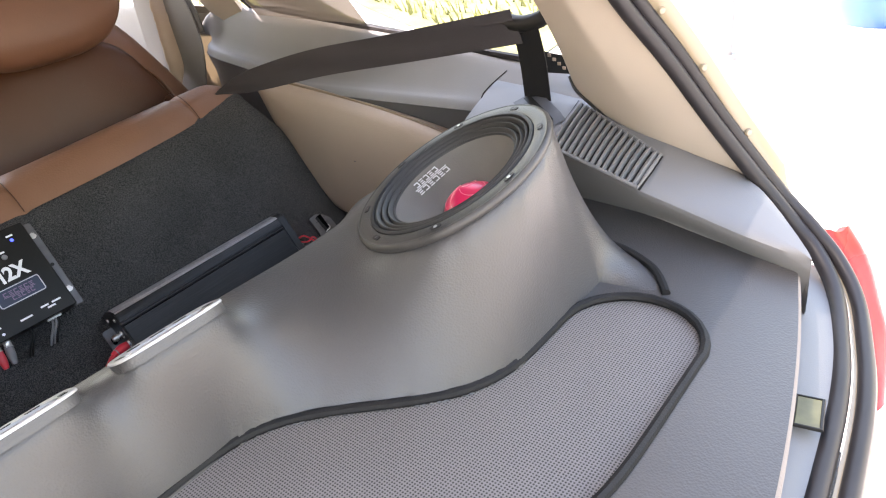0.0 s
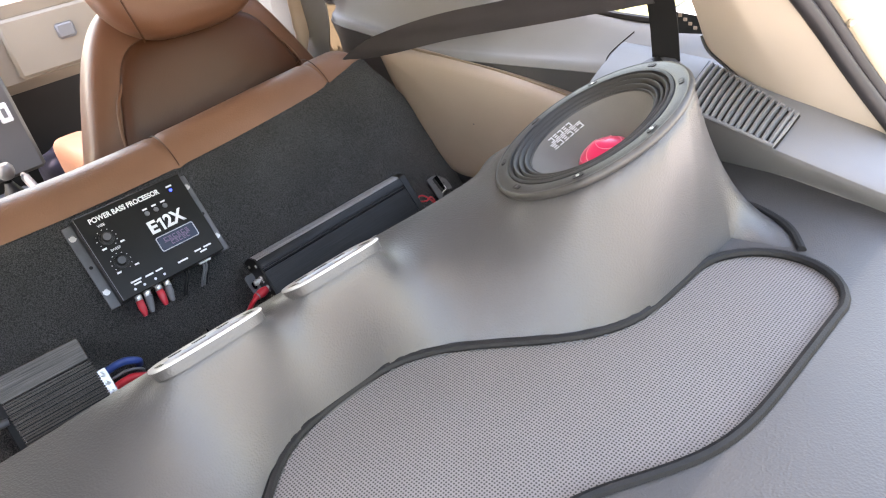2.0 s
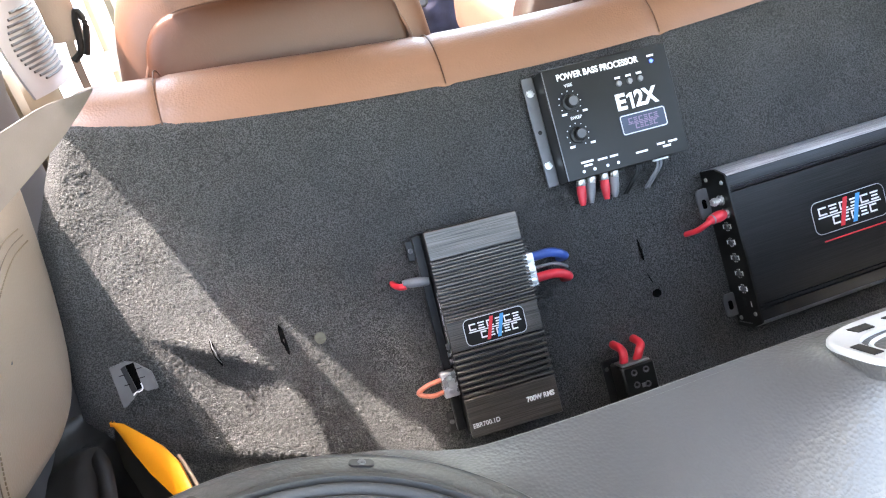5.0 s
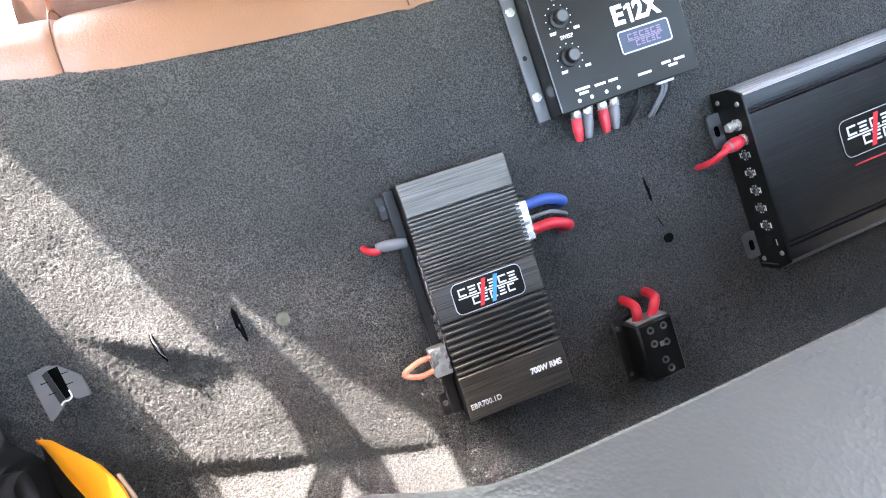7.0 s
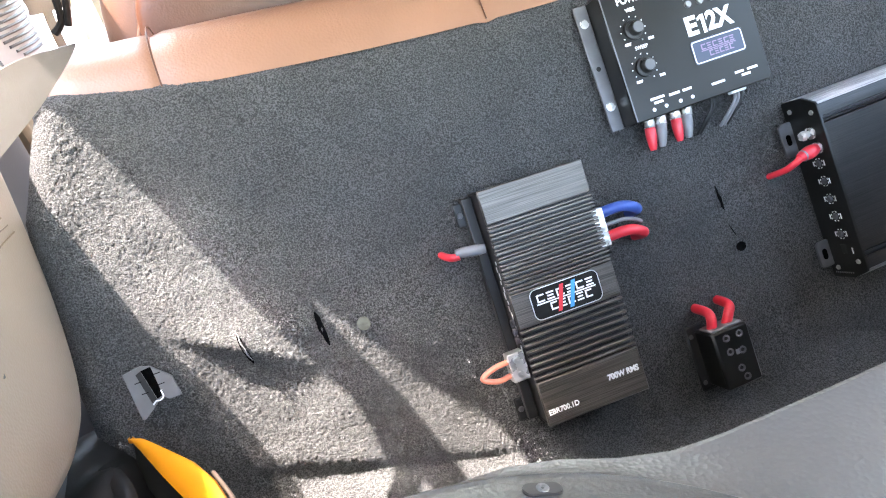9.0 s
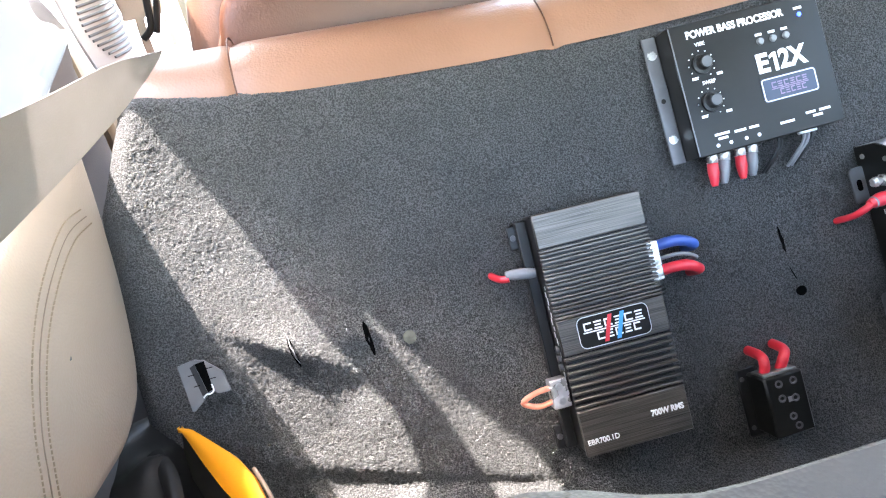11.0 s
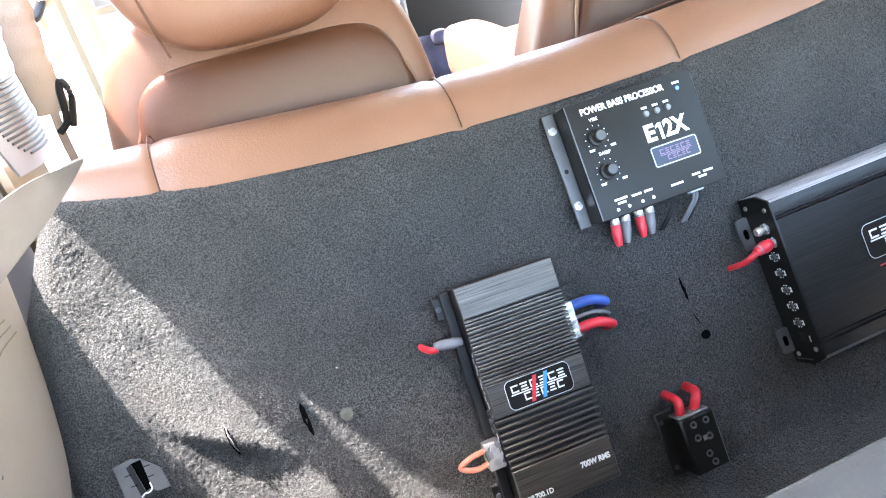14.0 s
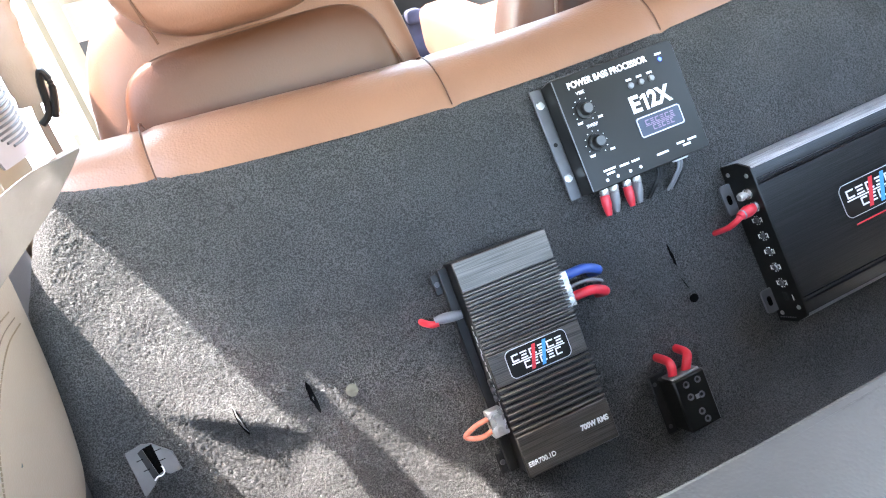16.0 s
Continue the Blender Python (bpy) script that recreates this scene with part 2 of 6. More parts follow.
def shade_film():
    """Milky beige film on glass: part see-through, part diffuse."""
    m = material("beige shade film", (0.33, 0.29, 0.25), 0.6, blotch=0.06)
    t = m.node_tree
    tr, mx = t.nodes.new("ShaderNodeBsdfTransparent"), t.nodes.new("ShaderNodeMixShader")
    tr.inputs[0].default_value = (0.25, 0.23, 0.21, 1)
    mx.inputs[0].default_value = 0.55
    t.links.new(tr.outputs[0], mx.inputs[1])
    t.links.new(t.nodes["Principled BSDF"].outputs[0], mx.inputs[2])
    t.links.new(mx.outputs[0], t.nodes["Material Output"].inputs[0])
    return m


FILM = shade_film()
TINT_SIDE = TINT.copy()
for n in TINT_SIDE.node_tree.nodes:
    if n.type == 'BSDF_TRANSPARENT':
        n.inputs[0].default_value = (0.22, 0.20, 0.18, 1)


# ---- building helpers ----
def finish(bm, smooth=40):
    bmesh.ops.recalc_face_normals(bm, faces=bm.faces)
    for f in bm.faces:
        f.smooth = True
    for e in bm.edges:
        if len(e.link_faces) == 2 and e.calc_face_angle(0) > radians(smooth):
            e.smooth = False


def part(name, bm, mat, parent=None, label="", m=None, smooth=40):
    finish(bm, smooth)
    me = bpy.data.meshes.new(name)
    bm.to_mesh(me)
    bm.free()
    me.materials.append(mat)
    ob = new(name, me)
    if m is not None:
        ob.matrix_basis = m
    if parent is not None:
        ob.parent = parent
    if label:
        ob["label"] = label
    return ob


def empty(name, m, label, category, group="", kind=""):
    ob = new(name)
    ob.empty_display_size = 0.05
    ob.matrix_basis = m
    return tagged(ob, label, category, group, kind)


def box(sx, sy, sz, bevel=0.002, at=(0, 0, 0), segs=1, bm=None):
    bm = bm or bmesh.new()
    r = bmesh.ops.create_cube(bm, size=1.0)
    vs = r["verts"]
    bmesh.ops.scale(bm, vec=(sx, sy, sz), verts=vs)
    if bevel:
        es = list({e for v in vs for e in v.link_edges})
        o = bmesh.ops.bevel(bm, geom=es, offset=bevel, segments=segs, affect='EDGES', profile=0.5)
        vs = list({v for f in o["faces"] for v in f.verts} | {v for v in vs if v.is_valid})
    bmesh.ops.translate(bm, vec=at, verts=vs)
    return bm


def rod(r, h, at=(0, 0, 0), segs=20, r2=None, bm=None, axis='Z', bevel=0.0):
    bm = bm or bmesh.new()
    o = bmesh.ops.create_cone(bm, cap_ends=True, segments=segs, radius1=r, radius2=r if r2 is None else r2, depth=h)
    vs = o["verts"]
    if bevel:
        es = [e for e in {e for v in vs for e in v.link_edges} if any(len(f.verts) > 4 for f in e.link_faces)]
        o = bmesh.ops.bevel(bm, geom=es, offset=bevel, segments=2, affect='EDGES')
        vs = list({v for f in o["faces"] for v in f.verts} | {v for v in vs if v.is_valid})
    if axis == 'X':
        bmesh.ops.rotate(bm, matrix=Matrix.Rotation(radians(90), 3, 'Y'), verts=vs)
    if axis == 'Y':
        bmesh.ops.rotate(bm, matrix=Matrix.Rotation(radians(90), 3, 'X'), verts=vs)
    bmesh.ops.translate(bm, vec=at, verts=vs)
    return bm


def lathe(profile, segs=64, bm=None):
    bm = bm or bmesh.new()
    rings = []
    for r, z in profile:
        if r < 1e-5:
            rings.append([bm.verts.new((0, 0, z))])
        else:
            rings.append([bm.verts.new((r * math.cos(2 * math.pi * i / segs), r * math.sin(2 * math.pi * i / segs), z)) for i in range(segs)])
    for a, b in zip(rings, rings[1:]):
        for i in range(segs):
            j = (i + 1) % segs
            q = [a[i % len(a)], a[j % len(a)], b[j % len(b)], b[i % len(b)]]
            q = list(dict.fromkeys(q))
            if len(q) > 2:
                bm.faces.new(q)
    return bm


def spline(pts, n=8):
    """A smooth line through the points."""
    P = [Vector(p) for p in pts]
    out = []
    for i in range(len(P) - 1):
        a, b, c, d = P[max(i - 1, 0)], P[i], P[i + 1], P[min(i + 2, len(P) - 1)]
        for k in range(n):
            s = k / n
            out.append(0.5 * ((2 * b) + (c - a) * s + (2 * a - 5 * b + 4 * c - d) * s * s + (3 * b - a - 3 * c + d) * s ** 3))
    out.append(P[-1])
    return out


def tube(pts, r, segs=10, n=8, bm=None, smooth=True, closed=False, flat=1.0):
    bm = bm or bmesh.new()
    P = spline(pts, n) if smooth else [Vector(p) for p in pts]
    rings = []
    up = Vector((0, 0, 1))
    for i, p in enumerate(P):
        q0 = P[(i - 1) % len(P)] if closed else P[max(i - 1, 0)]
        q1 = P[(i + 1) % len(P)] if closed else P[min(i + 1, len(P) - 1)]
        t = (q1 - q0).normalized()
        s = t.cross(up)
        s = s.normalized() if s.length > 0.05 else t.cross(Vector((0, 1, 0))).normalized()
        u = s.cross(t)
        rings.append([bm.verts.new(p + s * (r * math.cos(2 * math.pi * k / segs)) + u * (r * flat * math.sin(2 * math.pi * k / segs))) for k in range(segs)])
    pairs = list(zip(rings, rings[1:])) + ([(rings[-1], rings[0])] if closed else [])
    for a, b in pairs:
        for k in range(segs):
            bm.faces.new((a[k], a[(k + 1) % segs], b[(k + 1) % segs], b[k]))
    if not closed:
        bm.faces.new(rings[0][::-1])
        bm.faces.new(rings[-1])
    return bm


def sheet(rows, bm=None, thick=0.0):
    """A surface through rows of points; with thickness, a closed shell."""
    bm = bm or bmesh.new()
    V = [[bm.verts.new(p) for p in row] for row in rows]
    fs = []
    for a, b in zip(V, V[1:]):
        for i in range(len(a) - 1):
            fs.append(bm.faces.new((a[i], a[i + 1], b[i + 1], b[i])))
    if thick:
        bmesh.ops.recalc_face_normals(bm, faces=fs)
        bmesh.ops.solidify(bm, geom=fs, thickness=thick)
    return bm


def pillow(w, d, h, e1=0.35, e2=0.35, nu=40, nv=24, bm=None):
    """A superquadric cushion of full size w, d, h."""
    bm = bm or bmesh.new()
    f = lambda c, e: math.copysign(abs(c) ** e, c)
    rings = []
    for j in range(nv + 1):
        a = -math.pi / 2 + math.pi * j / nv
        rings.append([bm.verts.new((w / 2 * f(math.cos(a), e1) * f(math.cos(2 * math.pi * i / nu), e2),
                                    d / 2 * f(math.cos(a), e1) * f(math.sin(2 * math.pi * i / nu), e2),
                                    h / 2 * f(math.sin(a), e1))) for i in range(nu)])
    for a, b in zip(rings, rings[1:]):
        for i in range(nu):
            bm.faces.new((a[i], a[(i + 1) % nu], b[(i + 1) % nu], b[i]))
    bmesh.ops.remove_doubles(bm, verts=bm.verts, dist=1e-5)
    return bm


def outline(pts, depth, bevel=0.0, bm=None):
    """A flat polygon (x, y) given thickness up z."""
    bm = bm or bmesh.new()
    f = bm.faces.new([bm.verts.new((x, y, 0)) for x, y in pts])
    o = bmesh.ops.extrude_face_region(bm, geom=[f])
    vs = [g for g in o["geom"] if isinstance(g, bmesh.types.BMVert)]
    bmesh.ops.translate(bm, vec=(0, 0, depth), verts=vs)
    if bevel:
        top = [g for g in o["geom"] if isinstance(g, bmesh.types.BMEdge)]
        bmesh.ops.bevel(bm, geom=top, offset=bevel, segments=2, affect='EDGES')
    return bm


def rounded(w, h, r, n=5, cx=0.0, cy=0.0):
    pts = []
    for k, (sx, sy) in enumerate(((1, 1), (-1, 1), (-1, -1), (1, -1))):
        for i in range(n + 1):
            a = math.pi / 2 * (k + i / n)
            pts.append((cx + sx * (w / 2 - r) + r * math.cos(a), cy + sy * (h / 2 - r) + r * math.sin(a)))
    return pts


def words(name, text, size, mat, parent, m, width=None, depth=0.0004, bold=0.0, label=""):
    cu = bpy.data.curves.new(name, 'FONT')
    cu.body, cu.size, cu.extrude, cu.align_x, cu.align_y, cu.offset = text, size, depth, 'CENTER', 'CENTER', bold
    tmp = bpy.data.objects.new("tmp", cu)
    scene.collection.objects.link(tmp)
    bpy.context.view_layer.update()
    me = bpy.data.meshes.new_from_object(tmp)
    if width:
        xs = [v.co.x for v in me.vertices]
        k = width / (max(xs) - min(xs))
        for v in me.vertices:
            v.co.x *= k
    bpy.data.objects.remove(tmp)
    me.materials.clear()
    me.materials.append(mat)
    ob = new(name, me)
    ob.matrix_basis = m
    ob.parent = parent
    if label:
        ob["label"] = label
    return ob


MIRROR = Matrix.Diagonal((-1, 1, 1, 1))


def mirrored(bm, side):
    if side < 0:
        bmesh.ops.transform(bm, matrix=MIRROR, verts=bm.verts)
    return bm


def wpart(name, bm, mat, parent, label="", smooth=40):
    """A part whose mesh is given in world places, under a top-level empty."""
    return part(name, bm, mat, parent, label, parent.matrix_basis.inverted(), smooth)


# ---- large structure ----
DECK = 0.80
FLOOR = 0.40

# ground outside, one sheet to the horizon
bm = bmesh.new()
bmesh.ops.create_grid(bm, x_segments=40, y_segments=40, size=400)
tagged(part("ground", bm, CONCRETE), "pale sunlit concrete yard", "ground", kind="structure")

# cargo floor under the seat's edge
bm = sheet([[(x, y, FLOOR) for x in np.linspace(-0.74, 0.74, 30)] for y in np.linspace(-1.10, 2.0, 50)])
tagged(part("floor", bm, CARPET), "dark charcoal carpet on the car floor", "floor", kind="structure")

# roof and headliner, windscreen end
bm = sheet([[(x, y, float(np.interp(y, [-0.75, 0.0, 0.8, 1.35], [1.325, 1.41, 1.43, 1.38])) - 0.07 * (x / 0.60) ** 2) for x in np.linspace(-0.60, 0.60, 16)] for y in np.linspace(-0.75, 0.80, 24)], thick=0.02)
tagged(part("ceiling", bm, HEADLINER), "light cloth headliner of the car roof", "ceiling", kind="structure")

# raised tailgate over the opening
gate = empty("tailgate", Matrix.Translation((0, -0.75, 1.33)), "raised beige tailgate hinged on the roof edge", "tailgate")
gate_point = lambda x, k: (x, -0.73 - 0.42 * k, 1.33 + 0.29 * k - 0.04 * (x / 0.6) ** 2)
bm = sheet([[gate_point(x, k) for x in np.linspace(-0.66, 0.66, 12)] for k in np.linspace(0, 0.12, 4)], thick=0.02)
wpart("panel", bm, PAINT, gate)
bm = sheet([[gate_point(x, k) for x in np.linspace(-0.62, 0.62, 12)] for k in np.linspace(0.12, 0.82, 6)])
wpart("pane", bm, TINT, gate, "dark tinted glass")
bm = sheet([[gate_point(x, k) for x in np.linspace(-0.62, 0.62, 12)] for k in np.linspace(0.82, 1.45, 8)], thick=0.03)
wpart("lower_panel", bm, PAINT, gate)


def station(y, table):
    """Values between the rows of a table whose first column is y (falling)."""
    ys = [r[0] for r in table][::-1]
    return [float(np.interp(y, ys, [r[k] for r in table][::-1])) for k in range(1, len(table[0]))]


# side trims: (y, inner foot x, inner edge x, inner edge z, outer edge x, outer edge z)
LEDGE = [(-0.52, 0.665, 0.640, 0.900, 0.745, 0.935), (-0.71, 0.650, 0.615, 0.886, 0.735, 0.916), (-0.83, 0.635, 0.588, 0.862, 0.718, 0.882),
         (-0.92, 0.606, 0.580, 0.842, 0.703, 0.850), (-0.955, 0.592, 0.574, 0.836, 0.674, 0.842), (-0.985, 0.583, 0.570, 0.832, 0.638, 0.836),
         (-1.012, 0.575, 0.566, 0.829, 0.600, 0.831), (-1.028, 0.572, 0.564, 0.827, 0.576, 0.828), (-1.034, 0.568, 0.565, 0.824, 0.568, 0.824)]
LEDGE_LEFT = [(-0.575, 0.590, 0.586, 0.850, 0.745, 0.872), (-0.71, 0.600, 0.583, 0.862, 0.735, 0.895)] + LEDGE[2:]
# window side: (y, window foot z, shelf edge x, shelf edge z)
SILL = [(1.30, 1.05, 0.73, 0.97), (0.40, 1.05, 0.73, 0.97), (0.13, 1.035, 0.725, 0.93), (-0.05, 1.012, 0.715, 0.897), (-0.30, 0.985, 0.715, 0.895), (-0.52, 0.952, 0.715, 0.895), (-0.70, 0.940, 0.72, 0.91)]
for side, word in ((1, "right"), (-1, "left")):
    trim = empty("side_trim", Matrix.Translation((0.66 * side, -0.75, 0.42)), "moulded grey plastic side trim of the load space", "side trim", "side trims")
    rows = []
    T_ = LEDGE if side > 0 else LEDGE_LEFT
    stops = sorted(set([float(v) for v in np.linspace(-1.0, T_[0][0], 30)] + [-1.012, -1.02, -1.028, -1.031, -1.034]))
    for y in stops:
        fx, ix, iz, ox, oz = station(y, T_)
        drop = 0.72 if y < -0.93 else oz - 0.02
        rows.append([(fx + 0.012, y, 0.60), (fx + 0.006, y, DECK - 0.03), (fx, y, DECK + 0.005), (ix + 0.003, y, iz - 0.012), (ix + 0.003, y, iz - 0.004), (ix + min(0.008, (ox - ix) * 0.3), y, iz)]
                    + [(ix + (ox - ix) * k, y, iz + (oz - iz) * k) for k in (0.35, 0.55, 0.75, 0.93)] + [(ox + 0.001, y, oz - 0.005), (ox + 0.002, y, (oz + drop) / 2), (ox + 0.002, y, drop)])
    bm = sheet(rows)
    if side < 0:
        front = [Vector(p) for p in rows[-1]]
        sheet([[tuple(p) for p in front], [(p.x, p.y + 0.006, p.z - 0.006) for p in front], [(p.x, p.y + 0.008, p.z - 0.05) for p in front], [(p.x, p.y + 0.008, 0.60) for p in front]], bm)
        bmesh.ops.remove_doubles(bm, verts=bm.verts, dist=1e-5)
    # left ledge takes a lighter grey: sunlight put into its colour
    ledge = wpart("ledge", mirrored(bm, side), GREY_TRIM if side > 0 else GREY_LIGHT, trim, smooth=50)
    if side > 0:
        # louvre with fifteen slots across
        fr = lambda u, v, h: (0.602 + 0.116 * v - 0.020 * u - 0.05 * u * v, -0.698 - 0.134 * u + 0.018 * v * (1 - u), 0.8935 + 0.020 * v - (0.030 + 0.004 * v) * u + h)
        bm = sheet([[fr(u, v, 0.002) for v in np.linspace(-0.03, 1.03, 8)] for u in np.linspace(-0.03, 1.03, 12)])
        wpart("louvre_bed", mirrored(bm, side), BLACK, trim)
        for k in range(15):
            u0 = k / 15 + 0.004
            bm = bmesh.new()
            rows = []
            for v in np.linspace(0.0, 1.0, 8):
                bulge = 0.0025 * math.sin(math.pi * v)
                rows.append([fr(u0, v, 0.0015), fr(u0 + 0.008, v, 0.006 + bulge), fr(u0 + 0.030, v, 0.007 + bulge), fr(u0 + 0.038, v, 0.0015)])
            wpart("slat", mirrored(sheet(rows), side), GREY_TRIM, trim)
        bm = tube([fr(u, v, 0.003) for u, v in ((0, 0), (0, 0.5), (0, 1), (0.5, 1.0), (1, 1), (1, 0.5), (1, 0), (0.5, 0))], 0.003, 8, smooth=False, closed=True)
        wpart("louvre_rim", mirrored(bm, side), GREY_TRIM, trim)
    # slot plate for the belt
    def on_ledge(y, k, h):
        fx, ix, iz, ox, oz = station(y, T_)
        return (ix + (ox - ix) * k, y, iz + (oz - iz) * k + h)
    if side > 0:
        rows = [[on_ledge(-0.600 - 0.080 * u + 0.02 * v, 0.90 - 0.40 * u - 0.34 * v, 0.0015 + 0.0025 * (0.1 < u < 0.9)) for v in np.linspace(0, 1, 6)] for u in np.linspace(0, 1, 12)]
        plate = wpart("belt_slot", mirrored(sheet(rows), side), GREY_DARK, trim, "dark plate with a slot for the seat belt")
        rows = [[on_ledge(-0.606 - 0.066 * u + 0.02 * v, 0.86 - 0.33 * u - 0.34 * v, 0.0046) for v in np.linspace(0.35, 0.62, 4)] for u in np.linspace(0, 1, 8)]
        part("slot", mirrored(sheet(rows), side), BLACK_GLOSS, plate, m=Matrix.Identity(4))
    wpart("panel_seam", mirrored(tube([(0.7165, -0.50, 0.888), (0.7175, -0.507, 0.917), (0.735, -0.545, 0.951)], 0.0012, 6), side), BLACK, trim)

    # rear pillar trim
    pil = empty("pillar_trim", Matrix.Translation((0.70 * side, -0.8, 0.84)), "smooth beige plastic rear pillar trim", "pillar trim", "rear pillar trims")
    rows = []
    foot = spline([(0.712, -0.672, 0.955), (0.712, -0.681, 0.935), (0.711, -0.705, 0.916), (0.708, -0.738, 0.893), (0.706, -0.775, 0.871), (0.706, -0.839, 0.849), (0.706, -0.879, 0.837), (0.706, -0.940, 0.826)], 5)
    for q, lower in enumerate(foot):
        k = min(1.0, max(0.0, (lower.y + 0.672) / -0.268))
        tent = 1 - abs(2 * k - 1.1) / 1.1
        top = Vector((0.500, -0.62, 1.30)).lerp(Vector((0.475, -0.735, 1.285)), k)
        mid = Vector((0.635, -0.672, 1.072)).lerp(Vector((0.604, -0.798, 1.078)), k) + Vector((-0.020 * tent, 0, 0))
        rows.append([tuple(p) for p in spline([lower, mid, top], 9)])
    wpart("seam", mirrored(tube([tuple(p + Vector((-0.005, 0, 0.003))) for p in foot], 0.0022, 6, smooth=False), side), BLACK, pil)
    wpart("panel", mirrored(sheet(rows), side), BEIGE_TRIM, pil, smooth=60)

    # door and quarter panel below the window
    wall = empty("wall_" + word, Matrix.Translation((0.74 * side, 0.0, 0.40)), "two-tone grey side panel under the rear window", "side panel", kind="structure")
    rows = []
    for y in np.linspace(-0.70, 0.37 if side > 0 else 0.41, 50):
        wz, sx, sz = station(y, SILL)
        bow = max(0.0, (y - 0.20) / 0.17)
        wz, sz, sx = wz - 0.06 * bow ** 3, sz - 0.015 * bow ** 3, sx + 0.055 * bow ** 3
        rows.append([tuple(p) for p in spline([(0.80, y, wz - 0.004), (0.79, y, wz), (0.772, y, wz - 0.004), (sx + 0.022, y, sz + 0.018), (sx + 0.006, y, sz + 0.004), (sx, y, sz - 0.008)], 4)])
    # left shelf takes a darker grey: missing shade put into its colour
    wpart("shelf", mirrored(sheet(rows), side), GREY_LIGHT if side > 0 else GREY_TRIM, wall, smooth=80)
    rows = []
    for y in np.linspace(-0.70, 0.37 if side > 0 else 0.41, 50):
        wz, sx, sz = station(y, SILL)
        bow = max(0.0, (y - 0.20) / 0.17)
        sz, sx = sz - 0.015 * bow ** 3, sx + 0.055 * bow ** 3
        rows.append([(sx + 0.002, y, sz - 0.008), (sx + 0.012, y, sz - 0.05), (sx + 0.018, y, 0.70), (0.745, y, 0.35)])
    wpart("lower_panel", mirrored(sheet(rows, thick=0.003), side), GREY_DARK, wall)
    if side > 0:
        rows = [[(0.775, y, 1.06), (0.755, y, 1.055), (0.745, y, 1.03), (0.735, y, 0.90), (0.725, y, 0.86), (0.755, y, 0.82), (0.76, y, 0.40)] for y in np.linspace(0.56, 1.35, 24)]
        wpart("front_door_panel", sheet(rows, thick=0.003), GREY_LIGHT, wall, "light grey front door panel")
    # outer skin, window frame and pillars between glass panes
    rows = [[(0.80, y, station(y, SILL)[0] - 0.005), (0.83, y, station(y, SILL)[0] - 0.03), (0.84, y, 0.7), (0.80, y, 0.25)] for y in np.linspace(-0.66, 1.30 if side > 0 else 0.36, 40)]
    wpart("outer_skin", mirrored(sheet(rows, thick=0.003), side), PAINT, wall)
    for y0, y1, lean in ((0.182, 0.30, -0.107), (1.30, 1.36, -0.5)):
        rows = [[(0.795 - 0.21 * k, y0 + lean * k, 1.02 + 0.31 * k), (0.775 - 0.21 * k, (y0 + y1) / 2 + lean * k, 1.02 + 0.31 * k), (0.795 - 0.21 * k, y1 + lean * 0.2 * k, 1.02 + 0.31 * k)] for k in np.linspace(0, 1, 8)]
        wpart("window_post", mirrored(sheet(rows, thick=0.01), side), BEIGE_TRIM, wall)
    rows = [[(0.600, y, 1.298), (0.655 if side > 0 else 0.605, y, 1.300), (0.650 if side > 0 else 0.60, y, 1.325), (0.56, y, 1.345)] for y in np.linspace(-0.70, 0.9, 40)]
    wpart("roof_rail", mirrored(sheet(rows, thick=0.02), side), BEIGE_TRIM, wall)
    win = tagged(new("window_1" if side > 0 else "window_2"), "rear side window of tinted glass", "window", kind="structure")
    rows = [[(0.792 - 0.19 * k, y, station(y, SILL)[0] + (1.30 - station(y, SILL)[0]) * k) for k in np.linspace(0, 1, 6)] for y in np.linspace(-0.66, 0.115, 12)]
    g = part("pane", mirrored(sheet(rows), side), GLASS, win)
    g.visible_shadow = False
    if side > 0:
        rows2 = [[(0.788 - 0.633 * (z - 1.0), y, z) for z in np.linspace(1.0, 1.29, 6)] for y in np.linspace(-0.20, 0.115, 8)]
        part("shade_film", sheet(rows2), FILM, win, "milky beige film on the door glass")
    if side < 0:
        rows = [[(0.790 - 0.19 * k, y, station(y, SILL)[0] + (1.30 - station(y, SILL)[0]) * k) for k in np.linspace(0, 1, 6)] for y in np.linspace(-0.66, -0.12, 10)]
        # film pane stops low, a made-up height; its top edge shapes the sun patch
        rows2 = [[(0.790 - 0.633 * (z - 1.0), y, z) for z in np.linspace(0.97, float(np.interp(y, [-0.12, 0.0, 0.03, 0.045, 0.06, 0.09, 0.135], [1.072, 1.070, 1.066, 1.060, 1.045, 1.038, 1.036])), 4)] for y in np.linspace(-0.12, 0.135, 18)]
        part("shade_pane", mirrored(sheet(rows2), side), FILM, win, "beige film pane on the door glass, cut low to shape the sun patch")
        # added bar, its outline cut to cast the shade between two sun patches
        corner = [(0.168, 1.116), (0.168, 1.219), (0.116, 1.211), (0.103, 1.213), (0.094, 1.217), (0.080, 1.228), (0.0, 1.234), (-0.05, 1.234), (-0.05, 1.207), (0.0, 1.200), (0.051, 1.180), (0.069, 1.179), (0.080, 1.163), (0.092, 1.156), (0.105, 1.150), (0.119, 1.144), (0.134, 1.127)]
        bm = bmesh.new()
        fc = bm.faces.new([bm.verts.new((-(0.792 - 0.633 * (z - 1.0)), y, z)) for y, z in corner])
        bmesh.ops.solidify(bm, geom=[fc], thickness=0.006)
        part("shade_bar", bm, BEIGE_TRIM, win, "beige bar added in the window plane to shape the sun patches")
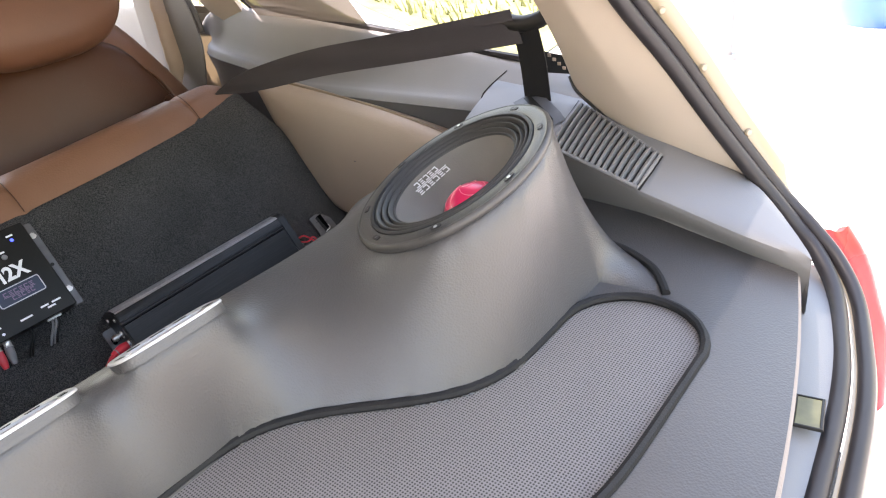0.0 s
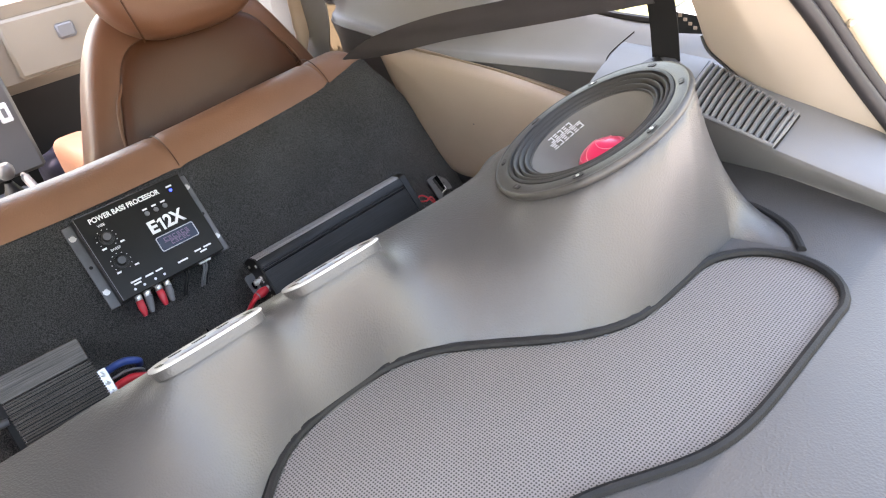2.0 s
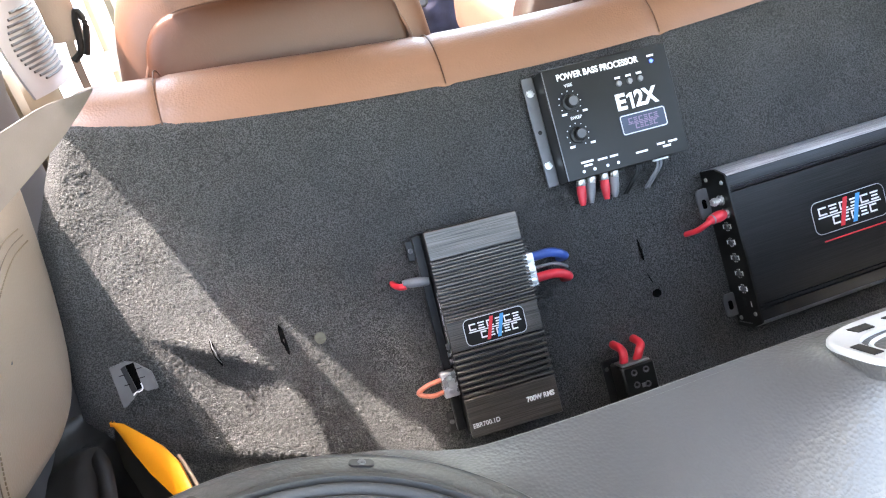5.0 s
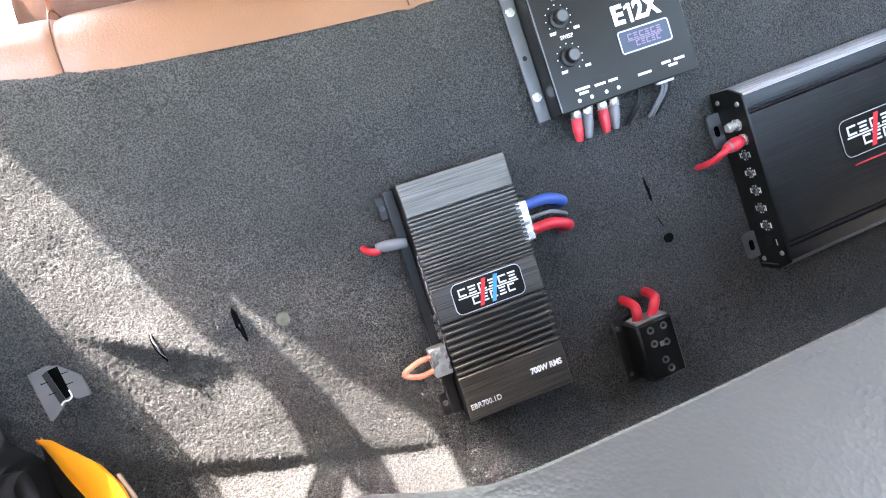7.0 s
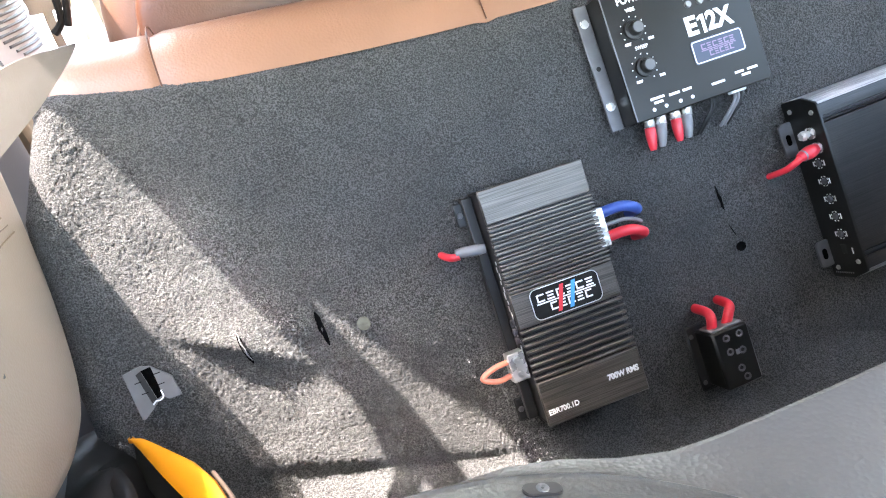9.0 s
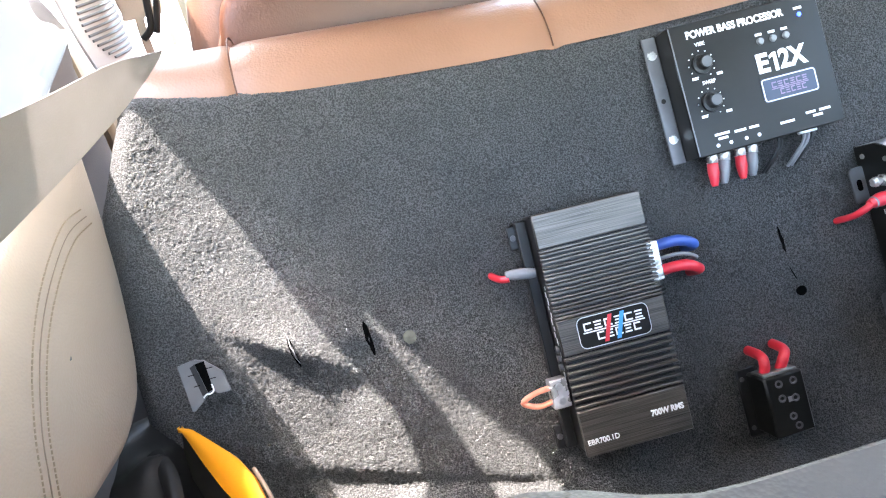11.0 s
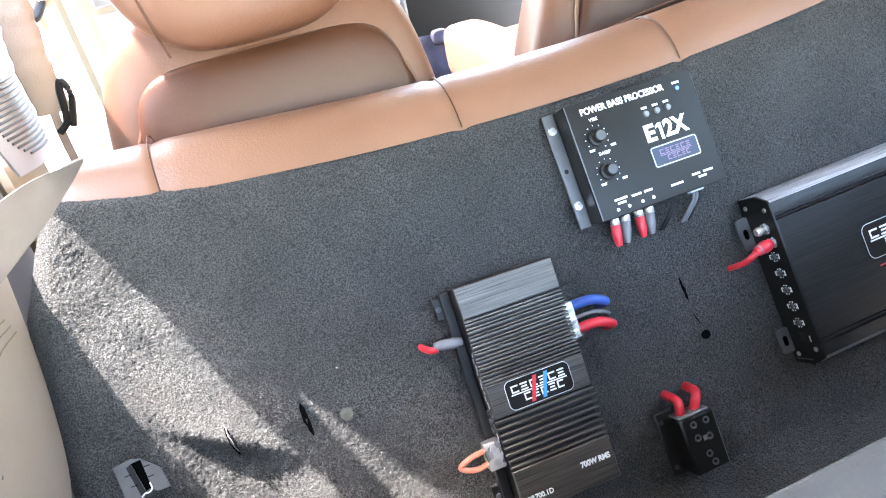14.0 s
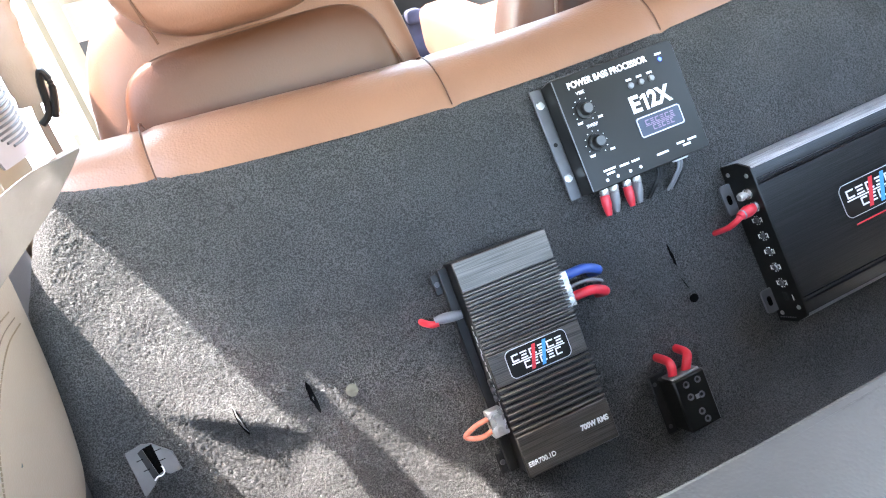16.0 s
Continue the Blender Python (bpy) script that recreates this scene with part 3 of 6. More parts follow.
        part("tint_film", mirrored(sheet(rows), side), TINT_SIDE, win, "dark tint film on the quarter glass")
    bm = tube([(0.785, y, station(y, SILL)[0] + 0.004) for y in np.linspace(-0.67, 0.15, 10)] + [(0.725, 0.152, 1.12), (0.70, 0.138, 1.16), (0.615, 0.094, 1.29)], 0.006, 8, n=2)
    part("window_seal", mirrored(bm, side), RUBBER, win)

    # opening's rubber seal and the painted rim outside it
    ring = [(0.0, -0.765, 1.290), (0.25, -0.765, 1.282), (0.40, -0.768, 1.268), (0.475, -0.772, 1.245), (0.513, -0.777, 1.210), (0.553, -0.788, 1.155), (0.604, -0.810, 1.080), (0.645, -0.843, 1.010), (0.680, -0.886, 0.926), (0.703, -0.943, 0.840), (0.702, -0.990, 0.790), (0.685, -1.025, 0.762), (0.640, -1.057, 0.742), (0.566, -1.080, 0.735), (0.493, -1.096, 0.735), (0.40, -1.107, 0.735), (0.2, -1.120, 0.735), (0.0, -1.126, 0.735)]
    smooth_ring = [p + Vector((float(np.interp(p.z, [0.80, 0.95, 1.12, 1.28], [-0.016, -0.010, 0.012, 0.030])) * min(1, p.x / 0.4), 0, 0)) for p in spline(ring, 8)] if side < 0 else spline(ring, 8)
    outs = [(p - Vector((0, -0.93, 0.97))) for p in smooth_ring]
    outs = [Vector((o.x, 0, o.z)).normalized() if p.z > 0.80 else Vector((o.x * 0.4, -0.8, -0.35)).normalized() for o, p in zip(outs, smooth_ring)]
    for n in range(8):
        outs = [(outs[max(k - 1, 0)] + outs[k] + outs[min(k + 1, len(outs) - 1)]).normalized() for k in range(len(outs))]
    seal = tagged(new("hatch_seal"), "black rubber seal with two ridges round the tailgate opening", "rubber seal", "hatch seals")
    part("bulb", mirrored(tube([p - o * 0.0085 for p, o in zip(smooth_ring, outs)], 0.0095, 10, smooth=False), side), RUBBER, seal)
    part("lip", mirrored(tube([p + o * 0.0085 + Vector((0, -0.008, 0)) for p, o in zip(smooth_ring, outs)], 0.0085, 10, smooth=False), side), RUBBER, seal)
    rim = tagged(new("body_rim"), "beige painted body rim round the tailgate opening", "car body", "body rims")
    rows = []
    for p, o in zip(smooth_ring, outs):
        f = max(0.12, min(1.0, (p.z - 0.79) / 0.07)) if p.z < 0.9 else 1.0
        rows.append([tuple(p + o * (a * max(f, 0.6)) + Vector((0, y * f, 0))) for a, y in ((0.008, 0.006), (0.012, -0.008), (0.016, -0.018), (0.022, -0.028), (0.028, -0.032), (0.036, -0.030), (0.044, -0.012), (0.048, 0.05))])
    part("rim_panel", mirrored(sheet(rows, thick=0.002), side), PAINT, rim)
    for k in (34, 44, 50, 58, 66):
        at = smooth_ring[k] + outs[k] * 0.017 + Vector((0, -0.021, 0))
        bm = lathe([(0.0, 0.003), (0.0035, 0.0025), (0.005, 0.0)], 12)
        bmesh.ops.transform(bm, matrix=Matrix.Translation(at) @ (outs[k] * -0.6 + Vector((0, -0.8, 0))).to_track_quat('Z', 'Y').to_matrix().to_4x4(), verts=bm.verts)
        part("plug", mirrored(bm, side), PAINT, rim)

    # tail lamp wraps the body corner outside the seal
    lamp = empty("tail_lamp", Matrix.Translation((0.80 * side, -1.03, 0.6)), "glossy red plastic tail lamp on the body corner", "tail lamp", "tail lamps")
    rows = []
    for s in np.linspace(0, 1, 14):
        base = spline([(0.742, -1.010, 0.762), (0.750, -1.038, 0.713), (0.752, -1.061, 0.648), (0.752, -1.080, 0.588), (0.752, -1.092, 0.480)], 8)[int(round(s * 32))]
        rows.append([tuple(base + Vector((0.020 * k + 0.006 * k * k, -0.034 * k + 0.012 * k * k, 0.003 * math.sin(7 * k) - 0.004 * k))) for k in np.linspace(-0.25, 1.5, 14)])
    wpart("lens", mirrored(sheet(rows, thick=0.010), side), RED_LAMP, lamp)

# sill between deck and seal
seal_line = lambda x: float(np.interp(abs(x), [0, 0.2, 0.40, 0.493, 0.566, 0.640, 0.685], [-1.126, -1.120, -1.107, -1.096, -1.080, -1.057, -1.025]))
bm = sheet([[(x, (1 - s) * (-1.075 + 0.255 * x * x) + s * (seal_line(x) + 0.004), 0.752 - 0.012 * s + 0.004 * math.sin(math.pi * s)) for x in np.linspace(-0.69, 0.69, 60)] for s in np.linspace(0, 1, 8)], thick=0.003)
sill = tagged(new("sill_plate"), "grey plastic sill plate at the load edge", "sill plate")
part("plate", bm, GREY_TRIM, sill)
recess = Matrix.Translation((0.410, -1.078, 0.7575)) @ Matrix.Rotation(radians(10), 4, 'Z')
part("striker_frame", tube([(x, y, 0) for x, y in ((-0.020, -0.011), (0.020, -0.011), (0.020, 0.012), (-0.020, 0.012))], 0.0022, 6, smooth=False, closed=True), BLACK, sill, m=recess)
part("striker_recess", box(0.038, 0.021, 0.002, 0.0004), material("yellowed primer", (0.13, 0.12, 0.06), 0.5, blotch=0.3, blotch_scale=40), sill, "yellowish recess of the lid latch", m=recess)

# ---- speaker enclosure ----
HORN_X = (-0.066, 0.075)
SPK_R = {1: 0.1215, -1: 0.1185}
SPK = {1: Vector((0.3843, -0.7087, 0.9515)), -1: Vector((-0.3949, -0.6858, 0.9444))}
SPK_N = {1: Vector((-0.294, 0.304, 1.0)).normalized(), -1: Vector((0.3188, 0.2349, 1.0)).normalized()}


def cloth_front(x):
    return -0.838 + 0.178 * math.exp(-(abs(x - 0.022) / 0.176) ** 3.1)


def cloth_rear(x):
    return -0.985 + 0.079 * math.exp(-(abs(x + 0.005) / 0.134) ** 2.6)


def rim_height(x, y, side):
    c, n = SPK[side], SPK_N[side]
    return c.z - (n.x * (x - c.x) + n.y * (y - c.y)) / n.z


def horn_height(y):
    return 0.914 - 0.50 * (y + 0.611)


def box_front(x):
    return -0.573 + 0.024 * math.exp(-((abs(x) - 0.42) / 0.075) ** 4)


def box_lip(x):
    return 0.891 - 0.003 * math.exp(-((abs(x) - 0.25) / 0.08) ** 2)


def pod_foot(y):
    """Half width at which the pod's skirt meets the deck."""
    return float(np.interp(y, [-0.915, -0.89, -0.857, -0.83, -0.72, -0.54], [0.470, 0.506, 0.527, 0.538, 0.562, 0.575]))


def stretched(step=0.005):
    """Vinyl stretched like a skin over speaker rings, horns and the edges."""
    xs = np.arange(-0.60, 0.6001, step)
    ys = np.arange(-0.94, -0.5399, step)
    Z = np.full((len(ys), len(xs)), 0.84)
    fix = np.zeros(Z.shape, bool)
    free = np.zeros(Z.shape, bool)
    for j, y in enumerate(ys):
        for i, x in enumerate(xs):
            side = 1 if x > 0 else -1
            d = Vector((x, y, rim_height(x, y, side))) - SPK[side]
            if d.length < SPK_R[side] + 0.003:
                Z[j, i], fix[j, i] = rim_height(x, y, side) - 0.004 / SPK_N[side].z, True
                continue
            for hx in HORN_X:
                if abs((x - hx) / 0.050) ** 3 + abs((y + 0.611) / 0.031) ** 3 < 1:
                    Z[j, i], fix[j, i] = horn_height(y) - 0.004, True
            if y > box_front(x) - step and not fix[j, i]:
                Z[j, i], fix[j, i] = box_lip(x), True
            if (y < cloth_front(x) and abs(x) < 0.47) or (abs(x) > pod_foot(y) and y < -0.70) or y < -0.917:
                Z[j, i], fix[j, i] = DECK, True
            if abs(x) > pod_foot(y) and y >= -0.70:
                free[j, i] = True
    for n in range(3200):
        P = np.pad(Z, 1, mode="edge")
        A = 0.25 * (P[:-2, 1:-1] + P[2:, 1:-1] + P[1:-1, :-2] + P[1:-1, 2:])
        Z = np.where(fix, Z, Z + 1.0 * (A - Z))
    return xs, ys, Z


encl = empty("speaker_enclosure", Matrix.Translation((0, -0.75, FLOOR)), "sculpted grey vinyl speaker enclosure with two raised pods", "speaker box")
xs, ys, Z = stretched()
bm = bmesh.new()
V = {}
for j, y in enumerate(ys):
    for i, x in enumerate(xs):
        if abs(x) > pod_foot(y) + 0.006 and y >= -0.70:
            continue
        if Z[j, i] <= DECK + 1e-4 and all(Z[b, a] <= DECK + 1e-4 for a in (max(i - 1, 0), i, min(i + 1, len(xs) - 1)) for b in (max(j - 1, 0), j, min(j + 1, len(ys) - 1))):
            continue
        side = 1 if x > 0 else -1
        if (Vector((x, y, rim_height(x, y, side))) - SPK[side]).length < SPK_R[side] - 0.018 or y > box_front(x) + 0.006:
            continue
        vx = math.copysign(min(abs(x), pod_foot(y)), x) if y >= -0.70 else x
        V[j, i] = bm.verts.new((vx, min(y, box_front(x)), Z[j, i] - (0.003 if Z[j, i] <= DECK + 1e-4 else 0)))
for (j, i) in list(V):
    q = [(j, i), (j, i + 1), (j + 1, i + 1), (j + 1, i)]
    if all(k in V for k in q):
        bm.faces.new([V[k] for k in q])
for n in range(3):
    bmesh.ops.smooth_vert(bm, verts=[v for v in bm.verts if not v.is_boundary], factor=0.5, use_axis_x=True, use_axis_y=True, use_axis_z=True)
shell = wpart("vinyl_cover", bm, VINYL, encl, smooth=180)

# front board and side cheeks of the box
bm = sheet([[(x, box_front(x) + dy, z) for dy, z in ((0, FLOOR + 0.002), (0.004, 0.6), (0.006, 0.8), (0.007, box_lip(x) - 0.012), (0.003, box_lip(x) - 0.003), (-0.004, box_lip(x)))] for x in np.linspace(-0.575, 0.575, 60)])
wpart("front_board", bm, VINYL, encl)
for side in (1, -1):
    i = int(np.argmin(abs(xs - side * 0.573)))
    bm = sheet([[(side * (pod_foot(y) + 0.004), y, z) for z in (FLOOR + 0.002, 0.7, DECK, float(Z[int(np.argmin(abs(ys - y))), int(np.argmin(abs(xs - side * pod_foot(y))))]))] for y in np.linspace(-0.70, -0.585, 14)], thick=0.008)
    wpart("side_cheek", bm, VINYL, encl)


# flat deck with an opening for the grille cloth
def cloth_edge(n=150, grow=0.0):
    top = [(x, cloth_front(x) + grow) for x in np.linspace(-0.385, 0.385, n)]
    top = top[::-1]
    bot = [(x, cloth_rear(x) - grow) for x in np.linspace(-0.38, 0.38, n)]
    arc = lambda s: [(s * (0.385 + (0.073 + grow) * math.sin(a)), -0.912 + (0.074 + grow) * math.cos(a)) for a in np.linspace(0.15, math.pi - 0.12, 14)]
    return top + arc(-1) + bot + arc(1)[::-1]


def fill(loops, z, bm=None):
    bm = bm or bmesh.new()
    es = []
    for L in loops:
        vs = [bm.verts.new((x, y, z)) for x, y in L]
        es += [bm.edges.new((vs[k], vs[(k + 1) % len(vs)])) for k in range(len(vs))]
    bmesh.ops.triangle_fill(bm, use_beauty=True, use_dissolve=False, edges=es)
    return bm


edge = cloth_edge()
side_x = lambda y: float(np.interp(y, [-1.03, -0.909, -0.823, -0.723, -0.50], [0.576, 0.608, 0.637, 0.652, 0.66]))
back = [(x, -1.105 + 0.255 * x * x) for x in np.linspace(-0.572, 0.572, 40)]
right = [(side_x(y), y) for y in np.linspace(-1.0, -0.56, 12)]
deck_line = back + right + [(-x, y) for x, y in right[::-1]]
bm = fill([deck_line, edge], DECK)
deck = wpart("deck_panel", bm, VINYL, encl, "flat grey vinyl deck panel")
bm = sheet([[(x, y + 0.001, DECK - 0.0005), (x, y - 0.003, DECK - 0.004), (x, y - 0.003, DECK - 0.022), (x, y + 0.004, DECK - 0.024)] for x, y in back])
wpart("edge_tape", bm, material("raw board edge", (0.17, 0.145, 0.13), 0.8, grain=0.4, grain_scale=300), encl, "raw pale board edge")
bm = fill([cloth_edge(grow=0.002)], DECK - 0.0035)
wpart("grille_cloth", bm, CLOTH, encl, "grey woven grille cloth panel")
bm = tube([(x, y, DECK + 0.001) for x, y in edge], 0.0051, 8, smooth=False, closed=True)
wpart("piping", bm, PIPING, encl, "black vinyl piping")
for side in (1, -1):
    bm = tube([(side * pod_foot(y) + side * 0.003, y, DECK + 0.002) for y in np.linspace(-0.915, -0.70, 14)], 0.005, 8, n=2)
    wpart("piping", bm, PIPING, encl, "black vinyl piping")

# oval emblem panel with a lit cross outline
bm = lathe([(0.0, 0.0), (0.94, 0.0), (1.0, -0.001)], 64)
bmesh.ops.transform(bm, matrix=Matrix.Translation((-0.003, -1.018, DECK + 0.002)) @ Matrix.Diagonal((0.092, 0.054, 1, 1)), verts=bm.verts)
oval = wpart("emblem_panel", bm, EMBLEM, encl, "oval grey acrylic panel with a red lit cross outline")
bm = tube([(-0.003 + 0.094 * math.cos(a), -1.018 + 0.056 * math.sin(a), DECK + 0.002) for a in np.linspace(0, 2 * math.pi, 60, endpoint=False)], 0.0045, 8, smooth=False, closed=True)
wpart("oval_piping", bm, PIPING, encl)
cross = [(-0.078, -0.016), (-0.034, -0.016), (-0.030, -0.036), (0.024, -0.036), (0.022, -0.012), (0.064, -0.012), (0.076, 0.018), (0.026, 0.018), (0.028, 0.038), (-0.030, 0.038), (-0.030, 0.016), (-0.066, 0.016)]
bm = tube([(-0.003 + x, -1.018 + y, DECK + 0.003) for x, y in cross], 0.0026, 6, smooth=False, closed=True)
wpart("led_outline", bm, LED_RED, encl, "glowing red led outline")


# ---- ten-inch speakers ----
def bars(parent, m, w, h, mat, rows=((0, 6), (1, 5)), slash=True, z=0.0004):
    """Stand-in for a maker's mark: two rows of small blocks and a rule, with a red and a blue stroke."""
    t = h * 0.075
    for row, n in rows:
        y = h * (0.27 - 0.54 * row)
        span = w * (1.0 if row == 0 else 0.74)
        for k in range(n):
            x = -span / 2 + span * (k + 0.5) / n + (0 if row == 0 else w * 0.06)
            bw, bh = span / n * 0.76, h * 0.38
            bm = bmesh.new()
            for dy in (-0.5, 0.5):
                box(bw, t, z, 0, (x, y + dy * (bh - t), 0), bm=bm)
            if k % 2 == 0:
                box(t, bh, z, 0, (x - (bw - t) / 2, y, 0), bm=bm)
            else:
                box(bw * 0.8, t, z, 0, (x, y, 0), bm=bm)
            part("mark_bar", bm, mat, parent, m=m)
    part("mark_rule", box(w, t * 0.8, z, 0, (0, 0, 0)), mat, parent, m=m)
    if slash:
        for dx, ink in ((-0.10, RED_INK), (0.10, BLUE_INK)):
            bm = bmesh.new()
            f = bm.faces.new([bm.verts.new(p) for p in ((w * dx - w * 0.10, -h * 0.62, z), (w * dx - w * 0.03, -h * 0.62, z), (w * dx + w * 0.10, h * 0.62, z), (w * dx + w * 0.03, h * 0.62, z))])
            part("mark_stroke", bm, ink, parent, m=m)


def speaker(side):
    n = SPK_N[side]
    xax = Vector((0, 1, 0)).cross(n).normalized()
    m = Matrix.Translation(SPK[side]) @ Matrix((xax, n.cross(xax), n)).transposed().to_4x4() @ Matrix.Scale(SPK_R[side] / 0.1225, 4)
    spk = empty("loudspeaker", m, "round black loudspeaker with paper cone and red dust cap", "loudspeaker", "loudspeakers in the pods")
    part("frame_ring", lathe([(0.100, -0.005), (0.1205, -0.005), (0.1223, -0.003), (0.1225, 0.0), (0.1215, 0.0026), (0.1190, 0.0042), (0.1175, 0.0036), (0.1160, 0.0040), (0.1060, 0.0046), (0.1040, 0.0040), (0.1032, 0.0010), (0.1028, -0.010)], 128), RING_GREY, spk)
    part("gasket", lathe([(0.1036, 0.002), (0.1030, 0.0052), (0.1012, 0.0060), (0.0992, 0.0056), (0.0984, 0.002)], 96), SURROUND, spk, "black rubber gasket ring")
    prof = [(0.0990, 0.001)]
    for k in range(3):
        r = 0.0980 - k * 0.0066
        for q in np.linspace(0, 1, 9):
            prof.append((r - 0.0066 * q, 0.0005 - 0.0022 * k + 0.0046 * math.sin(math.pi * q)))
    part("surround", lathe(prof, 96), SURROUND, spk, "ribbed cloth surround of three rolls")
    part("cone_edge", lathe([(0.0790, -0.0050), (0.0782, -0.0034), (0.0765, -0.0034), (0.0755, -0.0060)], 96), SURROUND, spk)
    part("cone", lathe([(0.0768 - 0.051 * q, -0.0045 - 0.040 * q ** 0.88) for q in np.linspace(0, 1, 14)], 96), CONE, spk)
    cap = part("dust_cap", lathe([(0.0300, -0.0440), (0.0312, -0.0385), (0.0300, -0.0358), (0.0235, -0.0300), (0.0150, -0.0250), (0.0070, -0.0215), (0.0028, -0.0203), (0.0, -0.0200)], 48), RED_CAP, spk, "pinkish red peaked dust cap")
    for q in range(4):
        a = radians(90 * q + 25)
        swirl = [(r * math.cos(a + w), r * math.sin(a + w), z) for r, z, w in ((0.003, -0.0199, 0.0), (0.0105, -0.0226, 0.35), (0.0180, -0.0264, 0.75), (0.0245, -0.0304, 1.2), (0.0262, -0.0320, 1.7), (0.0255, -0.0313, 2.2))]
        part("rib", tube(swirl, 0.0005, 6, n=5), PINK_RIB, cap, "pale pink raised line")
    for k in range(8):
        a = radians(22.5 + 45 * k + 10)
        at = (0.1105 * math.cos(a), 0.1105 * math.sin(a), 0.0044)
        slot = part("screw_slot", outline(rounded(0.013, 0.006, 0.0029), 0.0010, 0.0003), RUBBER, spk, m=Matrix.Translation(at) @ Matrix.Rotation(a + math.pi / 2, 4, 'Z'))
        part("screw", lathe([(0.0024, 0.0006), (0.0020, 0.0014), (0.001, 0.0014), (0.0, 0.0006)], 12), STEEL if k in ((5, 7) if side < 0 else (0, 4, 5)) else GREY_DARK, slot)
    turn = Matrix.Rotation(radians(-35 if side < 0 else -15), 4, 'Z')
    lm = turn @ Matrix.Translation((0, 0.0625, -0.0150)) @ Matrix.Rotation(radians(38), 4, 'X') @ Matrix.Rotation(math.pi, 4, 'Z') @ Matrix.Translation((0, 0, 0.0012))
    bars(spk, lm, 0.050, 0.019, SILVER_INK, slash=False)
    return spk


speaker(1)
speaker(-1)


# ---- horn tweeters on the front edge ----
def horn(x):
    m = Matrix.Translation((x, -0.611, horn_height(-0.611))) @ Matrix.Rotation(radians(-26.5), 4, 'X')
    h = empty("horn_tweeter", m, "silver plastic horn tweeter with an oblong mouth", "tweeter", "horn tweeters")
    se = lambda a, w, d, e=0.62: (w * math.copysign(abs(math.cos(a)) ** e, math.cos(a)), d * math.copysign(abs(math.sin(a)) ** e, math.sin(a)))
    ring_ = lambda sizes: [[(*se(a, w, d), z) for a in np.linspace(0, 2 * math.pi, 49)] for w, d, z in sizes]
    for name, sizes in (("gasket", ((0.0536, 0.0342, -0.012), (0.0536, 0.0342, -0.0034), (0.0500, 0.0310, -0.0034))),
                        ("flange", ((0.0515, 0.0325, -0.0032), (0.0548, 0.0352, -0.0030), (0.0545, 0.035, -0.0014), (0.0534, 0.0343, -0.0004), (0.0516, 0.0326, 0.0), (0.0490, 0.0300, -0.0012), (0.0410, 0.0190, -0.0012), (0.0400, 0.0180, -0.010))),
                        ("flare", ((0.0385, 0.0150, -0.016), (0.0385, 0.0150, -0.004), (0.0375, 0.0140, -0.0025), (0.0360, 0.0122, -0.0035), (0.030, 0.008, -0.011), (0.016, 0.004, -0.0155)))):
        bm = sheet(ring_(sizes))
        bmesh.ops.remove_doubles(bm, verts=bm.verts, dist=1e-5)
        part(name, bm, VINYL if name == "gasket" else HORN, h)
    part("throat", outline([se(a, 0.043, 0.021) for a in np.linspace(0, 2 * math.pi, 40, endpoint=False)], 0.002), BLACK, h, m=Matrix.Translation((0, 0, -0.016)))
    for sx in (-1, 0, 1):
        for sy in (-1, 1):
            wide = 0.0065 if sx else 0.0075
            part("vent_window", outline([(-wide, -0.0038), (wide, -0.0038), (wide * 0.82, 0.0038), (-wide * 0.82, 0.0038)], 0.0006, 0), BLACK, h, m=Matrix.Translation((0.0245 * sx, 0.0246 * sy, -0.0012)) @ Matrix.Diagonal((1, -sy, 1, 1)))
        if sx:
            part("vent_window", box(0.0060, 0.016, 0.0006, 0, (0.0450 * sx, 0.0, -0.0010)), BLACK, h)
    return h


for x in HORN_X:
    horn(x)

# ---- rear seat, tipped forward, with carpeted back ----
LEAN_K = 0.610
SEAT_V = Vector((0, LEAN_K, 1)).normalized()
SEAT_N = Vector((0, -1, LEAN_K)).normalized()
SEAT_M = Matrix.Translation((0, 0.03, 0.85)) @ Matrix((Vector((1, 0, 0)), SEAT_V, SEAT_N)).transposed().to_4x4()


def seat_top(u):
    """Height of the carpet's upper edge along the seat."""
    return 0.014 + 0.047 * (abs(u) / 0.61) ** 2


def seat_half(v):
    return float(np.interp(v, [-0.60, -0.30, -0.20, -0.05, 0.05], [0.690, 0.712, 0.712, 0.700, 0.655]))


seat = empty("rear_seat", SEAT_M, "carpet-backed rear seat tipped forward with tan leather top", "car seat")


def step(x, w):
    return 1 / (1 + math.exp(max(-40.0, min(40.0, -x / w))))


def carpet_relief(u, v):
    """Folds, dents and waviness of the carpet over the padding."""
    fold = -0.243 - 0.62 * (u + 0.555)
    foot = -0.421 - 0.36 * (u + 0.453)
    n = 0.023 * math.exp(-((u + 0.535) / 0.060) ** 2) * step(v - fold, 0.006) * math.exp(-max(0, v - fold) / 0.028)
    n += 0.0100 * step(v - foot, 0.005) * math.exp(-max(0, v - foot) / 0.035) * step(u + 0.60, 0.02)
    n += 0.0090 * math.exp(-((u + 0.470) / 0.03) ** 2) * step(v + 0.262 + 0.5 * (u + 0.47), 0.004) * math.exp(-max(0, v + 0.262) / 0.025)
    n += (0.0026 if u < -0.3 else 0.0016) * noise.noise(Vector((u * 22, v * 22, 2.3))) + 0.0016 * noise.noise(Vector((u * 8, v * 8, 0.3)))
    return n


